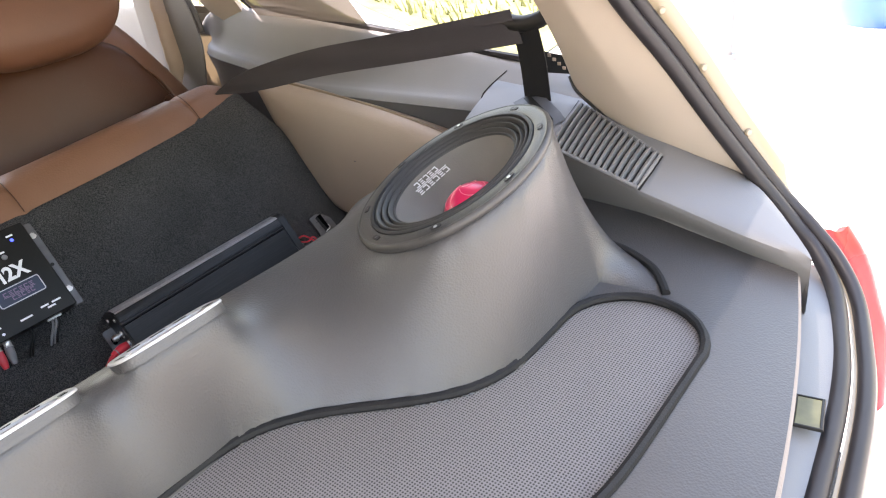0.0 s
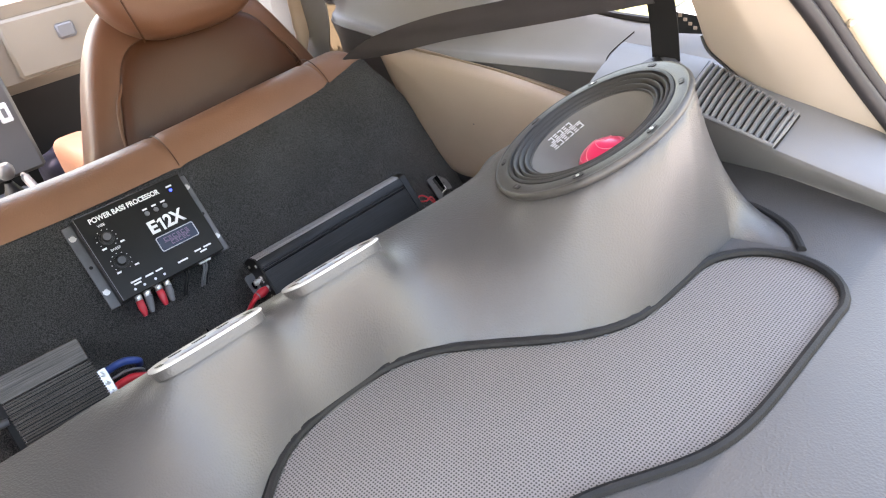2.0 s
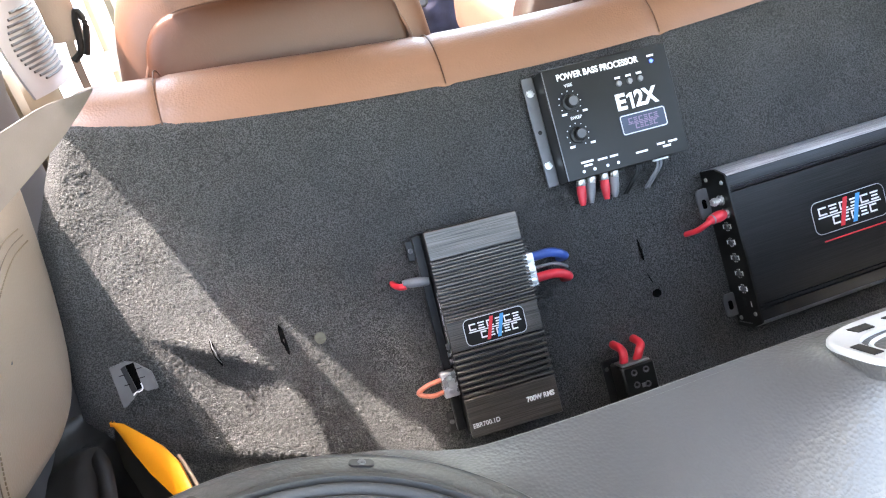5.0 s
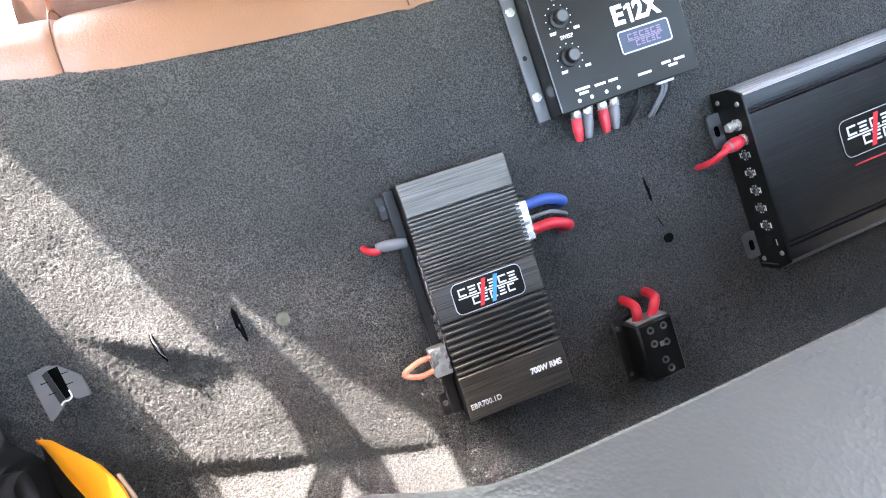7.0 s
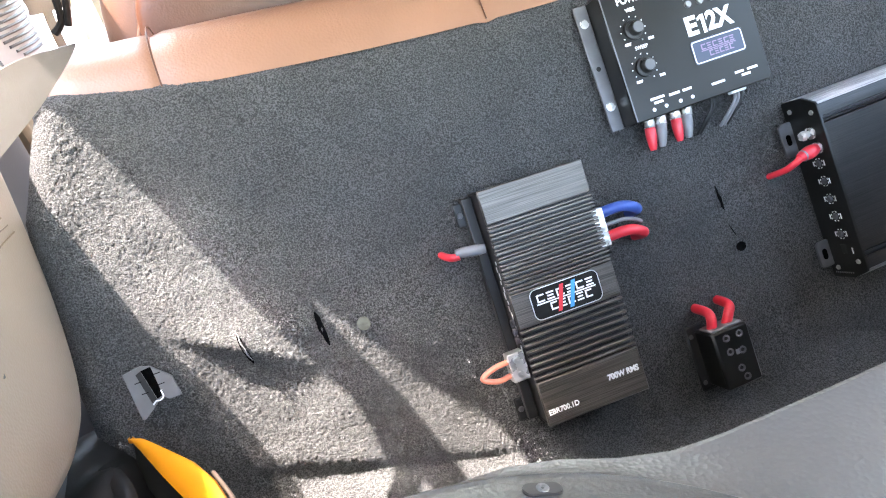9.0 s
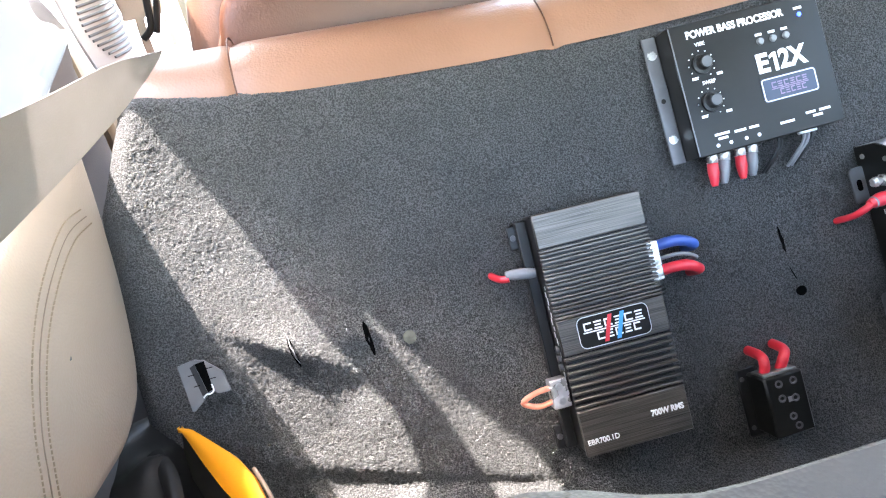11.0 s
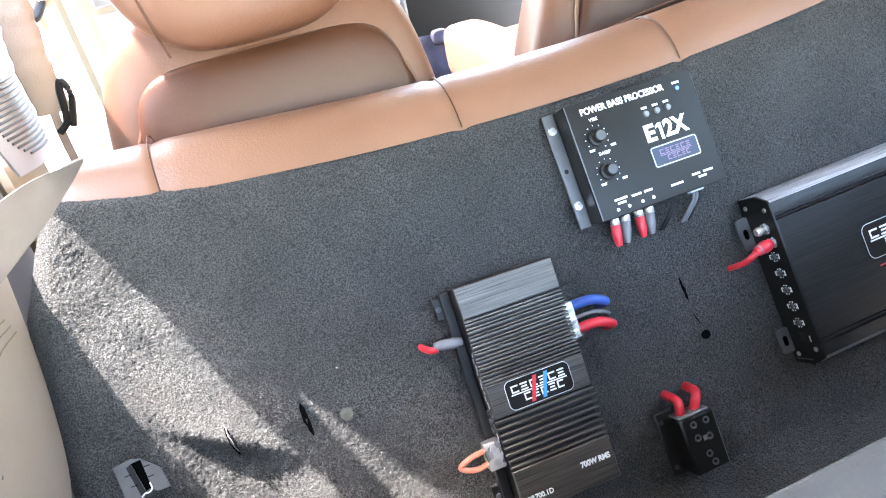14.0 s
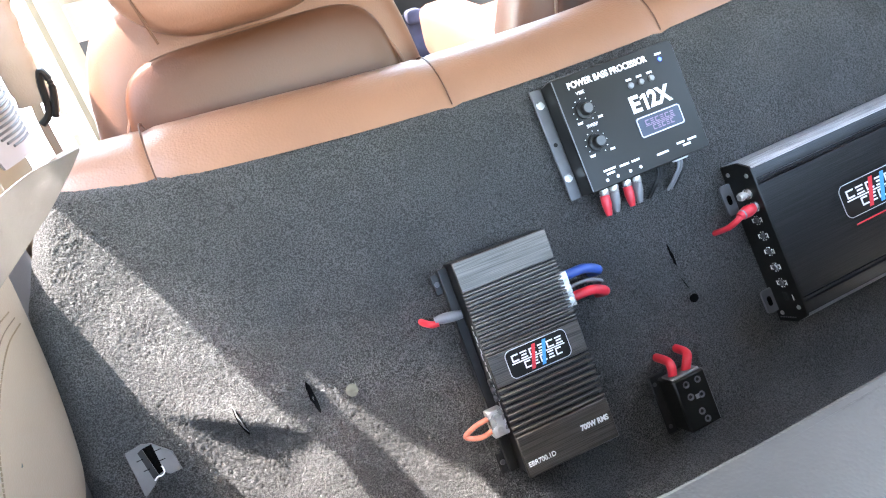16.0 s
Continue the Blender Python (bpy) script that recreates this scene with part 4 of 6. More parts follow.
def fold_line(u):
    """Where the carpet leaves the backrest and runs out over the floor."""
    return float(np.interp(u, [-0.70, -0.50, -0.42, -0.30, -0.15, 0.10, 0.30, 0.70], [-0.405, -0.415, -0.435, -0.474, -0.502, -0.511, -0.520, -0.520]))


rows = []
for k in np.concatenate([np.linspace(-0.30, -0.032, 26), np.linspace(-0.030, 0, 12), np.linspace(0, 1, 330)[1:]]):
    row = []
    for q in np.linspace(-1, 1, 860):
        vf = fold_line(q * 0.68)
        v0 = vf + (seat_top(q * 0.68) - vf) * max(k, 0)
        u = q * seat_half(max(v0, -0.53))
        n = -0.020 * max(0, (abs(q) - 0.95) / 0.05) ** 2 - 0.012 * max(0, (k - 0.96) / 0.04) ** 2 + carpet_relief(u, v0)
        tuft = Vector((u * 210, v0 * 210 - k * 40, 4.1))
        n += 0.0007 * noise.noise(tuft) + 0.0009 * noise.noise(tuft * 2.6)
        run = max(0.0, -k)
        curl = run * run / (run + 0.016)
        row.append((u, v0 - 0.50 * curl - 0.8 * (run - curl), n + 0.86 * curl))
    rows.append(row)
part("carpet_back", sheet([[(u, v, n - 0.004) for u, v, n in r] for r in rows]), CARPET, seat, "charcoal carpet on the backrest's rear face", smooth=180)
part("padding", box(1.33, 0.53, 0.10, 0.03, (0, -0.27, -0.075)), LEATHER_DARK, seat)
# leather roll in five sewn pieces
CUTS = (-0.66, -0.517, -0.150, 0.174, 0.533, 0.66)
for a, b in zip(CUTS, CUTS[1:]):
    rows = []
    for s in np.linspace(0, 1, 26):
        u = a + (b - a) * s
        pinch = 0.0025 * (1 - min(1, min(s, 1 - s) * (b - a) / 0.012)) ** 2
        t0 = seat_top(u)
        end = max(0, (abs(u) - 0.60) / 0.06) ** 2 + 0.42 * max(0, (abs(u) - 0.30) / 0.30) ** 2
        prof = []
        for q in np.linspace(0, 1, 14):
            ang = math.pi * (0.02 + 0.95 * q)
            prof.append((u, t0 - 0.012 + (0.092 - 0.03 * end) * math.sin(ang * 0.62) - pinch, -0.004 - 0.075 * (1 - math.cos(ang * 0.62)) - pinch - 0.02 * end))
        rows.append(prof)
    part("leather_roll", sheet(rows), LEATHER, seat, "tan brown leather roll along the backrest top")
for c in CUTS[1:-1]:
    t0 = seat_top(c)
    bm = tube([(c, t0 - 0.010 + 0.090 * math.sin(math.pi * q * 0.59), -0.0045 - 0.075 * (1 - math.cos(math.pi * q * 0.59))) for q in np.linspace(0.02, 0.95, 10)], 0.0010, 6, n=2)
    part("seam", bm, LEATHER_DARK, seat)
# latch plates
LATCH = material("scuffed grey plastic", (0.105, 0.104, 0.106), 0.5, grain=0.2, grain_scale=600, blotch=0.12, blotch_scale=40)
for s in (-1, 1):
    x = 0.634 * s
    edge = [(-0.0225, -0.2335), (-0.004, -0.2310), (0.006, -0.2345), (0.0235, -0.2520), (0.0262, -0.2745), (0.0130, -0.2745), (0.0085, -0.2700), (0.0005, -0.2735), (-0.0060, -0.2790), (-0.0165, -0.2865), (-0.0195, -0.2860)]
    plate = part("latch_plate", outline([(x + a, b) for a, b in edge], 0.0032, 0.0006), LATCH, seat, "grey plastic latch plate with a torn open slot", m=Matrix.Translation((0, 0, 0.003)))
    part("latch_slot", outline([(x - 0.0040, -0.2360), (x + 0.0066, -0.2352), (x + 0.0085, -0.2680), (x + 0.0020, -0.2700)], 0.0006), HOLE, plate, m=Matrix.Translation((0, 0, 0.0029)))
    part("slot_wall", outline([(x - 0.0100, -0.2385), (x - 0.0042, -0.2360), (x + 0.0016, -0.2700), (x - 0.0045, -0.2725)], 0.0005), BLACK, plate, m=Matrix.Translation((0, 0, 0.0029)))
    for a, b in ((-0.0105, -0.2470), (-0.0075, -0.2600), (0.0105, -0.2440), (0.0110, -0.2560)):
        part("slot_notch", box(0.0070, 0.0009, 0.0004, 0, (x + a, b, 0.0034)), HOLE, plate)
    part("torn_rim", tube([(x - 0.0040, -0.2745, 0.0035), (x + 0.0005, -0.2715, 0.0050), (x + 0.0045, -0.2720, 0.0042), (x + 0.0090, -0.2690, 0.0052), (x + 0.0085, -0.2620, 0.0045)], 0.0008, 6, n=4, flat=0.6), WHITE_INK, plate, "torn pale rim")
OLIVE = material("dusty olive primer", (0.10, 0.10, 0.075), 0.8, blotch=0.4, blotch_scale=120)
# torn slits in the carpet, ragged and slightly curled
for u, v, w, h, a in ((-0.531, -0.253, 0.005, 0.038, 0.15), (-0.447, -0.262, 0.006, 0.042, 0.08), (-0.402, -0.273, 0.015, 0.016, 0.3), (0.0625, -0.283, 0.0045, 0.034, 0.08), (0.0703, -0.3493, 0.014, 0.012, 0.0), (0.0660, -0.326, 0.0015, 0.020, 0.3)):
    bm = bmesh.new()
    ring = []
    for q in range(18):
        g = 2 * math.pi * q / 18
        rag = 1 + (0.8 if w < 0.008 else 0.2) * noise.noise(Vector((u * 90, q * 1.7, 0)))
        p = Matrix.Rotation(a, 2) @ Vector((w / 2 * rag * math.cos(g), h / 2 * math.sin(g)))
        ring.append(bm.verts.new((u + p.x, v + p.y, carpet_relief(u + p.x, v + p.y) - 0.0012)))
    bm.faces.new(ring)
    part("slit", bm, HOLE if w < 0.015 else OLIVE, seat)
line = [(-0.534 + 0.006 * k + 0.0006 * math.sin(14 * k), -0.233 - 0.034 * k) for k in np.linspace(0, 1, 9)]
part("frayed_edge", tube([(u, v, carpet_relief(u, v) - 0.0012) for u, v in line], 0.0005, 6, n=3), GREY_LIGHT, seat, "frayed pale backing at the slit")


def screw(parent, x, y, z, r=0.004):
    s = part("screw", lathe([(r, 0.0), (r * 0.9, r * 0.45), (r * 0.35, r * 0.5), (0.0, r * 0.2)], 14), STEEL, parent, m=Matrix.Translation((x, y, z)))
    return s


def rca(parent, x, y, z, ang, jacket, length=0.036):
    m = Matrix.Translation((x, y, z)) @ Matrix.Rotation(radians(ang), 4, 'Z')
    p = part("plug", lathe([(0.0, 0.0), (0.0045, 0.0), (0.0047, 0.006), (0.0062, 0.008), (0.0065, 0.020), (0.0050, 0.030), (0.0036, 0.036), (0.0, 0.036)], 16), jacket, parent, m=m @ Matrix.Rotation(radians(90), 4, 'X'))
    part("collar", lathe([(0.0058, -0.003), (0.0066, -0.001), (0.0066, 0.0085), (0.0058, 0.0095)], 16), BRIGHT, p)
    return p


FLANGE = material("worn black steel", (0.11, 0.11, 0.115), 0.42, metal=0.4, blotch=0.2, blotch_scale=40)
COVER = brushed("black anodised cover", (0.015, 0.015, 0.0155), 0.34, 0.6)
# black like the cover; the sky's reflection is put into this pale colour
BEVEL = brushed("brushed bevel with painted sky sheen", (0.40, 0.40, 0.41), 0.42, 0.6)
BRIGHT = material("bright nickel", (0.62, 0.60, 0.58), 0.28, metal=0.7, blotch=0.06, blotch_scale=60)


# ---- bass processor ----
def bass_processor():
    m = SEAT_M @ Matrix.Translation((0.0588, -0.0868, 0.004))
    e = empty("bass_processor", m, "black metal bass processor box with two knobs screwed to the carpet", "audio processor")
    W, H, D = 0.1845, 0.1525, 0.034
    body = part("case", box(W, H, D, 0.0015, (0, 0, D / 2)), BLACK_GLOSS, e)
    for s in (-1, 1):
        fl = part("flange", box(0.017, H, 0.003, 0.001, (s * (W / 2 + 0.0085), 0, 0.0015)), FLANGE, e)
        for y in (-0.046, 0.055):
            part("washer", lathe([(0.0, 0.0), (0.0058, 0.0), (0.0056, 0.0009), (0.0, 0.0009)], 18), BRIGHT, screw(fl, s * (W / 2 + 0.009), y, 0.0036, 0.0044))
        part("flange_hole", lathe([(0.003, 0.0), (0.0, 0.0)], 12), BLACK_GLOSS, fl, m=Matrix.Translation((s * (W / 2 + 0.009), 0, 0.0033)))
    part("worn_edge", box(0.0014, H - 0.004, 0.0006, 0, (-W / 2 + 0.0016, 0, D)), FLANGE, body, "bare worn edge")
    top = D + 0.0003
    P = lambda u, v: Matrix.Translation((u - 0.0465, v + 0.091, top))
    words("title", "POWER BASS PROCESSOR", 0.0118, WHITE_INK, body, P(0.034, -0.0295), 0.120, bold=0.00030)
    words("model", "E", 0.030, WHITE_INK, body, P(0.0555, -0.0815), 0.0145, bold=0.0011)
    words("model", "2X", 0.030, WHITE_INK, body, P(0.0925, -0.0815), 0.0345, bold=0.0011)
    part("model", outline([(0.0000, -0.0109), (0.0042, -0.0109), (0.0042, 0.0109), (0.0004, 0.0109), (-0.0046, 0.0080), (-0.0046, 0.0044), (0.0000, 0.0068)], 0.0006), WHITE_INK, body, m=P(0.0695, -0.0815))
    for k, v in ((0, -0.062), (1, -0.106)):
        kb = part("knob", lathe([(0.0, 0.013), (0.0068, 0.013), (0.0076, 0.0118), (0.0080, 0.004), (0.0112, 0.003), (0.0116, 0.0)], 32), BLACK, e, m=P(-0.0155, v - 0.002))
        part("knob_cap", lathe([(0.0, 0.0004), (0.0058, 0.0004), (0.0062, 0.0)], 24), GREY_DARK, kb, m=Matrix.Translation((0, 0, 0.0131)))
        for q in range(11):
            a = radians(-60 + 30 * q)
            part("tick", rod(0.0007, 0.0004, (0.0155 * math.cos(a), 0.0155 * math.sin(a), 0), 8), WHITE_INK, body, m=P(-0.0155, v - 0.002))
        words("caption", ("VIBE", "SWEEP")[k], 0.0062, WHITE_INK, body, P(-0.012, v + 0.0205), 0.012 + 0.004 * k)
        for s in (-1, 1):
            part("print_bar", box(0.007, 0.003, 0.0003, 0), WHITE_INK, body, m=P(-0.012 + s * 0.015, v - 0.0165))
    for k, u in enumerate((0.059, 0.075, 0.091)):
        part("button", lathe([(0.0, 0.003), (0.0034, 0.003), (0.0042, 0.0)], 18), SILVER, e, m=P(u, -0.0555))
        part("print_bar", box(0.008, 0.0028, 0.0003, 0), WHITE_INK, body, m=P(u, -0.0475))
    part("led", lathe([(0.0, 0.0022), (0.002, 0.0018), (0.0026, 0.0)], 14), LED_BLUE, e, "lit blue led", m=P(0.113, -0.036))
    part("print_bar", box(0.010, 0.0028, 0.0003, 0), WHITE_INK, body, m=P(0.113, -0.0285))
    pl = part("label_plate", outline(rounded(0.069, 0.028, 0.004), 0.0006), material("steel blue foil", (0.016, 0.028, 0.060), 0.45, metal=0.0, blotch=0.15, blotch_scale=40), e, "steel blue foil label", m=P(0.0815, -0.112))
    rimb = tube([(x, y, 0.0006) for x, y in rounded(0.066, 0.025, 0.003)], 0.0007, 6, smooth=False, closed=True)
    part("label_rim", rimb, SILVER_INK, pl)
    bars(pl, Matrix.Translation((0, 0, 0.0008)), 0.046, 0.017, LILAC_INK, slash=False)
    for u, v, w in ((-0.012, -0.146, 0.018), (0.010, -0.1475, 0.014), (0.027, -0.1475, 0.012), (0.068, -0.152, 0.018), (0.098, -0.148, 0.012), (0.116, -0.148, 0.014), (-0.012, -0.151, 0.012), (0.106, -0.153, 0.012)):
        part("print_bar", box(w, 0.0028, 0.0003, 0), WHITE_INK, body, m=P(u, v))
    for u in (-0.020, -0.004, 0.015, 0.031):
        part("pin_mark", rod(0.0022, 0.0004, (0, 0, 0), 12), SILVER_INK, body, m=P(u, -0.158))
    for k, u in enumerate((-0.020, -0.004, 0.015, 0.031)):
        rca(e, u - 0.0465, -H / 2, 0.014, (-8, -14, -6, -12)[k], RED_WIRE if k % 2 == 0 else GREY_WIRE)
    for u0, wire in ((0.066, BLACK), (0.070, BLACK), (0.104, GREY_WIRE), (0.109, BLACK), (0.099, GREY_WIRE)):
        x = u0 - 0.0465
        part("wire", tube([(x, -H / 2 + 0.002, 0.012), (x - 0.002, -H / 2 - 0.010, 0.013), (x - 0.012, -H / 2 - 0.024, 0.006), (x - 0.018, -H / 2 - 0.036, -0.006)], 0.0019, 8, n=5), wire, e)
    part("socket", box(0.022, 0.004, 0.008, 0.001, (0.104 - 0.0465, -H / 2 - 0.001, 0.012)), WHITE_INK, e, "white wire socket")
    return e


bass_processor()


def badge(parent, u, v, w, h, z):
    b = part("badge", outline(rounded(w, h, h * 0.22), 0.0012, 0.0003), BLACK_GLOSS, parent, "glossy black badge with a silver, red and blue mark", m=Matrix.Translation((u, v, z)))
    part("badge_rim", tube([(x, y, 0.0010) for x, y in rounded(w * 0.99, h * 0.98, h * 0.21)], 0.0005, 6, smooth=False, closed=True), SILVER_INK, b)
    bars(b, Matrix.Translation((0, 0, 0.0015)), w * 0.86, h * 0.66, WHITE_INK)
    return b


# ---- small amplifier ----
def small_amplifier():
    m = SEAT_M @ Matrix.Translation((-0.1839, -0.3129, 0.002)) @ Matrix.Rotation(radians(-1.5), 4, 'Z') @ Matrix.Diagonal((1.008, 1.028, 1.06, 1))
    e = empty("small_amplifier", m, "small black brushed aluminium amplifier with ribbed top on the carpet", "amplifier")
    W, H, D = 0.124, 0.265, 0.048
    part("core", box(W - 0.004, H - 0.002, D - 0.008, 0.001, (0, 0, (D - 0.008) / 2)), BLACK, e)
    P = lambda v: v + 0.3145
    plates = ((-0.219, -0.182, "top"), (-0.3365, -0.297, "mid"), (-0.447, -0.397, "low"))
    for a, b, n in plates:
        part("heat_plate", box(W, b - a, 0.006, 0.0012, (0, P((a + b) / 2), D - 0.003)), BRUSHED, e)
    for k in range(9):
        v, pitch = -0.297 + 0.078 * (k + 0.5) / 9, 0.078 / 9
        for dv, wide in ((-0.26, 0.34), (0.18, 0.30)):
            part("fin", box(W, pitch * wide, 0.006, 0.0006, (0, P(v + dv * pitch), D - 0.003)), BRUSHED, e)
    for k in range(8):
        v, pitch = -0.397 + 0.0605 * (k + 0.5) / 8, 0.0605 / 8
        part("fin", box(W, pitch * 0.46, 0.006, 0.0008, (0, P(v), D - 0.003)), BRUSHED, e)
    for v in (P(-0.183) , P(-0.446)):
        part("end_plate", box(W - 0.002, 0.003, D - 0.004, 0.0008, (0, v, (D - 0.004) / 2)), BLACK, e)
    badge(e, 0.0, P(-0.3165), 0.082, 0.034, D)
    words("rating", "700W RMS", 0.0088, WHITE_INK, e, Matrix.Translation((0.037, P(-0.419), D + 0.0003)), 0.038, bold=0.00035)
    words("model", "EBR700.1D", 0.0080, WHITE_INK, e, Matrix.Translation((-0.040, P(-0.432), D + 0.0003)), 0.036, bold=0.0001)
    # side rail with tabs
    rail = part("side_rail", box(0.012, H - 0.006, 0.012, 0.001, (-W / 2 - 0.005, 0, 0.008)), BLACK, e)
    for v in (-0.198, -0.428):
        t = part("tab", box(0.018, 0.028, 0.003, 0.002, (-W / 2 - 0.012, P(v) - 0.004, 0.003)), BLACK, e, "worn black steel mounting tab")
        screw(t, -W / 2 - 0.015, P(v) - 0.004, 0.0045, 0.0035).data.materials[0] = GREY_DARK
    for k in range(14):
        part("print_bar", box(0.0004, 0.004 + 0.002 * (k % 3), 0.003, 0, (-W / 2 + 0.0016, P(-0.262 - 0.0075 * k), 0.030 - 0.004 * (k % 2))), WHITE_INK, e)
    for v in (-0.350, -0.340, -0.330):
        part("dial", rod(0.004, 0.004, (-W / 2 - 0.001, P(v), 0.030), 12, axis='X'), GREY_DARK, e)
    # power terminals with blue and red cables
    tb = part("terminal_block", box(0.014, 0.044, 0.018, 0.001, (W / 2 + 0.006, P(-0.262), 0.026)), BRIGHT, e, "nickel terminal block")
    for k in range(3):
        screw(tb, W / 2 + 0.006, P(-0.248 - 0.014 * k), 0.0352, 0.0045)
    for dv, wire, r in ((-0.247, BLUE_WIRE, 0.0062), (-0.262, GREY_WIRE, 0.0022), (-0.275, RED_WIRE, 0.0062)):
        x = W / 2 + 0.012
        part("power_cable", tube([(x, P(dv), 0.026), (x + 0.025, P(dv) + 0.001, 0.034), (x + 0.046, P(dv) - 0.008, 0.026), (x + 0.050, P(dv) - 0.014, -0.012)], r, 12, n=8), wire, e)
    # signal plug and remote loop
    part("plug", lathe([(0.0, 0.0), (0.005, 0.0), (0.0062, 0.008), (0.0062, 0.024), (0.004, 0.034), (0.0, 0.034)], 16), GREY_WIRE, e, m=Matrix.Translation((-W / 2 - 0.004, P(-0.243), 0.026)) @ Matrix.Rotation(radians(-90), 4, 'Y') @ Matrix.Rotation(radians(-8), 4, 'X'))
    part("signal_cable", tube([(-W / 2 - 0.034, P(-0.2425), 0.026), (-W / 2 - 0.042, P(-0.242), 0.022), (-W / 2 - 0.047, P(-0.239), 0.004), (-W / 2 - 0.047, P(-0.237), -0.02)], 0.0042, 10, n=6), RED_WIRE, e)
    st = part("speaker_terminal", box(0.020, 0.032, 0.016, 0.001, (-W / 2 - 0.010, P(-0.376), 0.028)), BRIGHT, e, "nickel terminal block")
    for k in (-1, 1):
        screw(st, -W / 2 - 0.010, P(-0.376) + k * 0.008, 0.0362, 0.0042)
        x = -W / 2 - 0.018
    part("speaker_wire", tube([(x, P(-0.369), 0.028), (x - 0.018, P(-0.370), 0.030), (x - 0.034, P(-0.377), 0.030), (x - 0.018, P(-0.385), 0.030), (x, P(-0.384), 0.028)], 0.0032, 10, n=6), COPPER_WIRE, e, "copper red speaker wire loop")
    return e


small_amplifier()


# ---- large amplifier ----
def large_amplifier():
    m = SEAT_M @ Matrix.Translation((0.3605, -0.311, 0.002)) @ Matrix.Rotation(radians(1.0), 4, 'Z')
    e = empty("large_amplifier", m, "large black brushed aluminium amplifier on the carpeted seat back", "amplifier")
    L, R, h, D = -0.1775, 0.1635, 0.108, 0.056
    part("core", box(R - L - 0.004, 2 * h - 0.02, D - 0.006, 0.001, ((L + R) / 2, 0, (D - 0.006) / 2)), BLACK, e)
    part("cover", box(R - L, 2 * h - 0.054, 0.004, 0.001, ((L + R) / 2, 0, D - 0.0018)), COVER, e)
    for s in (1, -1):
        rail = [(h - 0.0285, D - 0.006), (h - 0.0265, D - 0.004), (h - 0.0255, D - 0.0002), (h - 0.0235, D), (h - 0.0225, D - 0.004), (h - 0.0205, D - 0.004), (h - 0.0195, D), (h - 0.006, D), (h - 0.004, D - 0.001)]
        part("side_rail", sheet([[(x, s * y, z) for y, z in rail] for x in np.linspace(L, R, 12)]), COVER, e)
        bevel = [(h - 0.004, D - 0.001), (h + 0.0005, D - 0.005), (h + 0.0075, D - 0.020), (h + 0.008, D - 0.023), (h + 0.008, 0.0)]
        part("bevel", sheet([[(x, s * y, z) for y, z in bevel] for x in np.linspace(L, R, 12)], thick=0.001), BEVEL, e, "black brushed bevel, sky sheen painted in, along the amplifier's long edge")
    end = [(-h - 0.008, 0.0), (h + 0.008, 0.0), (h + 0.008, D - 0.021), (h - 0.001, D - 0.001), (h - 0.005, D + 0.001), (-h + 0.005, D + 0.001), (-h + 0.001, D - 0.001), (-h - 0.008, D - 0.021)]
    face = Matrix(((0, 0, -1, L), (1, 0, 0, 0), (0, 1, 0, 0), (0, 0, 0, 1)))
    plate = part("end_plate", outline(end, 0.003, 0.0006), BLACK_GLOSS, e, "glossy black end plate with dials and sockets", m=face)
    part("end_plate", outline(end, 0.014, 0.001), BLACK_GLOSS, e, m=Matrix(((0, 0, 1, R), (1, 0, 0, 0), (0, 1, 0, 0), (0, 0, 0, 1))))
    on = lambda y, z: Matrix.Translation((y, z, 0.0031))
    for y, z in ((0.096, 0.046), (0.103, 0.012), (-0.094, 0.047), (-0.103, 0.012)):
        part("screw", lathe([(0.0032, 0.0), (0.0028, 0.0016), (0.001, 0.0018), (0.0, 0.0008)], 14), STEEL, plate, m=on(y, z))
    for k in range(5):
        y = 0.0335 - 0.0229 * k
        dial = part("dial", lathe([(0.0, 0.0022), (0.0034, 0.0022), (0.0044, 0.0)], 16), GREY_DARK, plate, m=on(y, 0.033))
        for a in range(0, 360, 45):
            part("dial_mark", box(0.0022, 0.0009, 0.0004, 0), WHITE_INK, plate, m=on(y, 0.033) @ Matrix.Rotation(radians(a + 22), 4, 'Z') @ Matrix.Translation((0.0062, 0, 0)) @ Matrix.Rotation(radians(90), 4, 'Z'))
        for dz, w in ((-0.0085, 0.006), (0.0085, 0.007)):
            part("print_bar", box(w, 0.0016, 0.0004, 0), WHITE_INK, plate, m=on(y, 0.033 + dz))
    part("slot", box(0.012, 0.008, 0.0006, 0.0002), BLACK, plate, m=on(-0.078, 0.030))
    part("print_bar", box(0.008, 0.0016, 0.0004, 0), WHITE_INK, plate, m=on(-0.080, 0.043))
    for k in range(9):
        part("vent_dot", rod(0.0011, 0.0006, (0, 0, 0), 8), GREY_WIRE, plate, m=on(-0.1095, 0.006 + 0.0034 * k))
    for y, z in ((0.072, 0.036), (0.053, 0.040)):
        jack = part("socket", lathe([(0.0, 0.016), (0.0046, 0.016), (0.0050, 0.014), (0.0050, 0.004), (0.0074, 0.003), (0.0074, 0.0)], 20), BRIGHT, plate, "bright nickel signal socket", m=on(y, z))
        part("socket_ring", lathe([(0.0052, 0.009), (0.0060, 0.0095), (0.0060, 0.0125), (0.0052, 0.013)], 20), BRIGHT, jack)
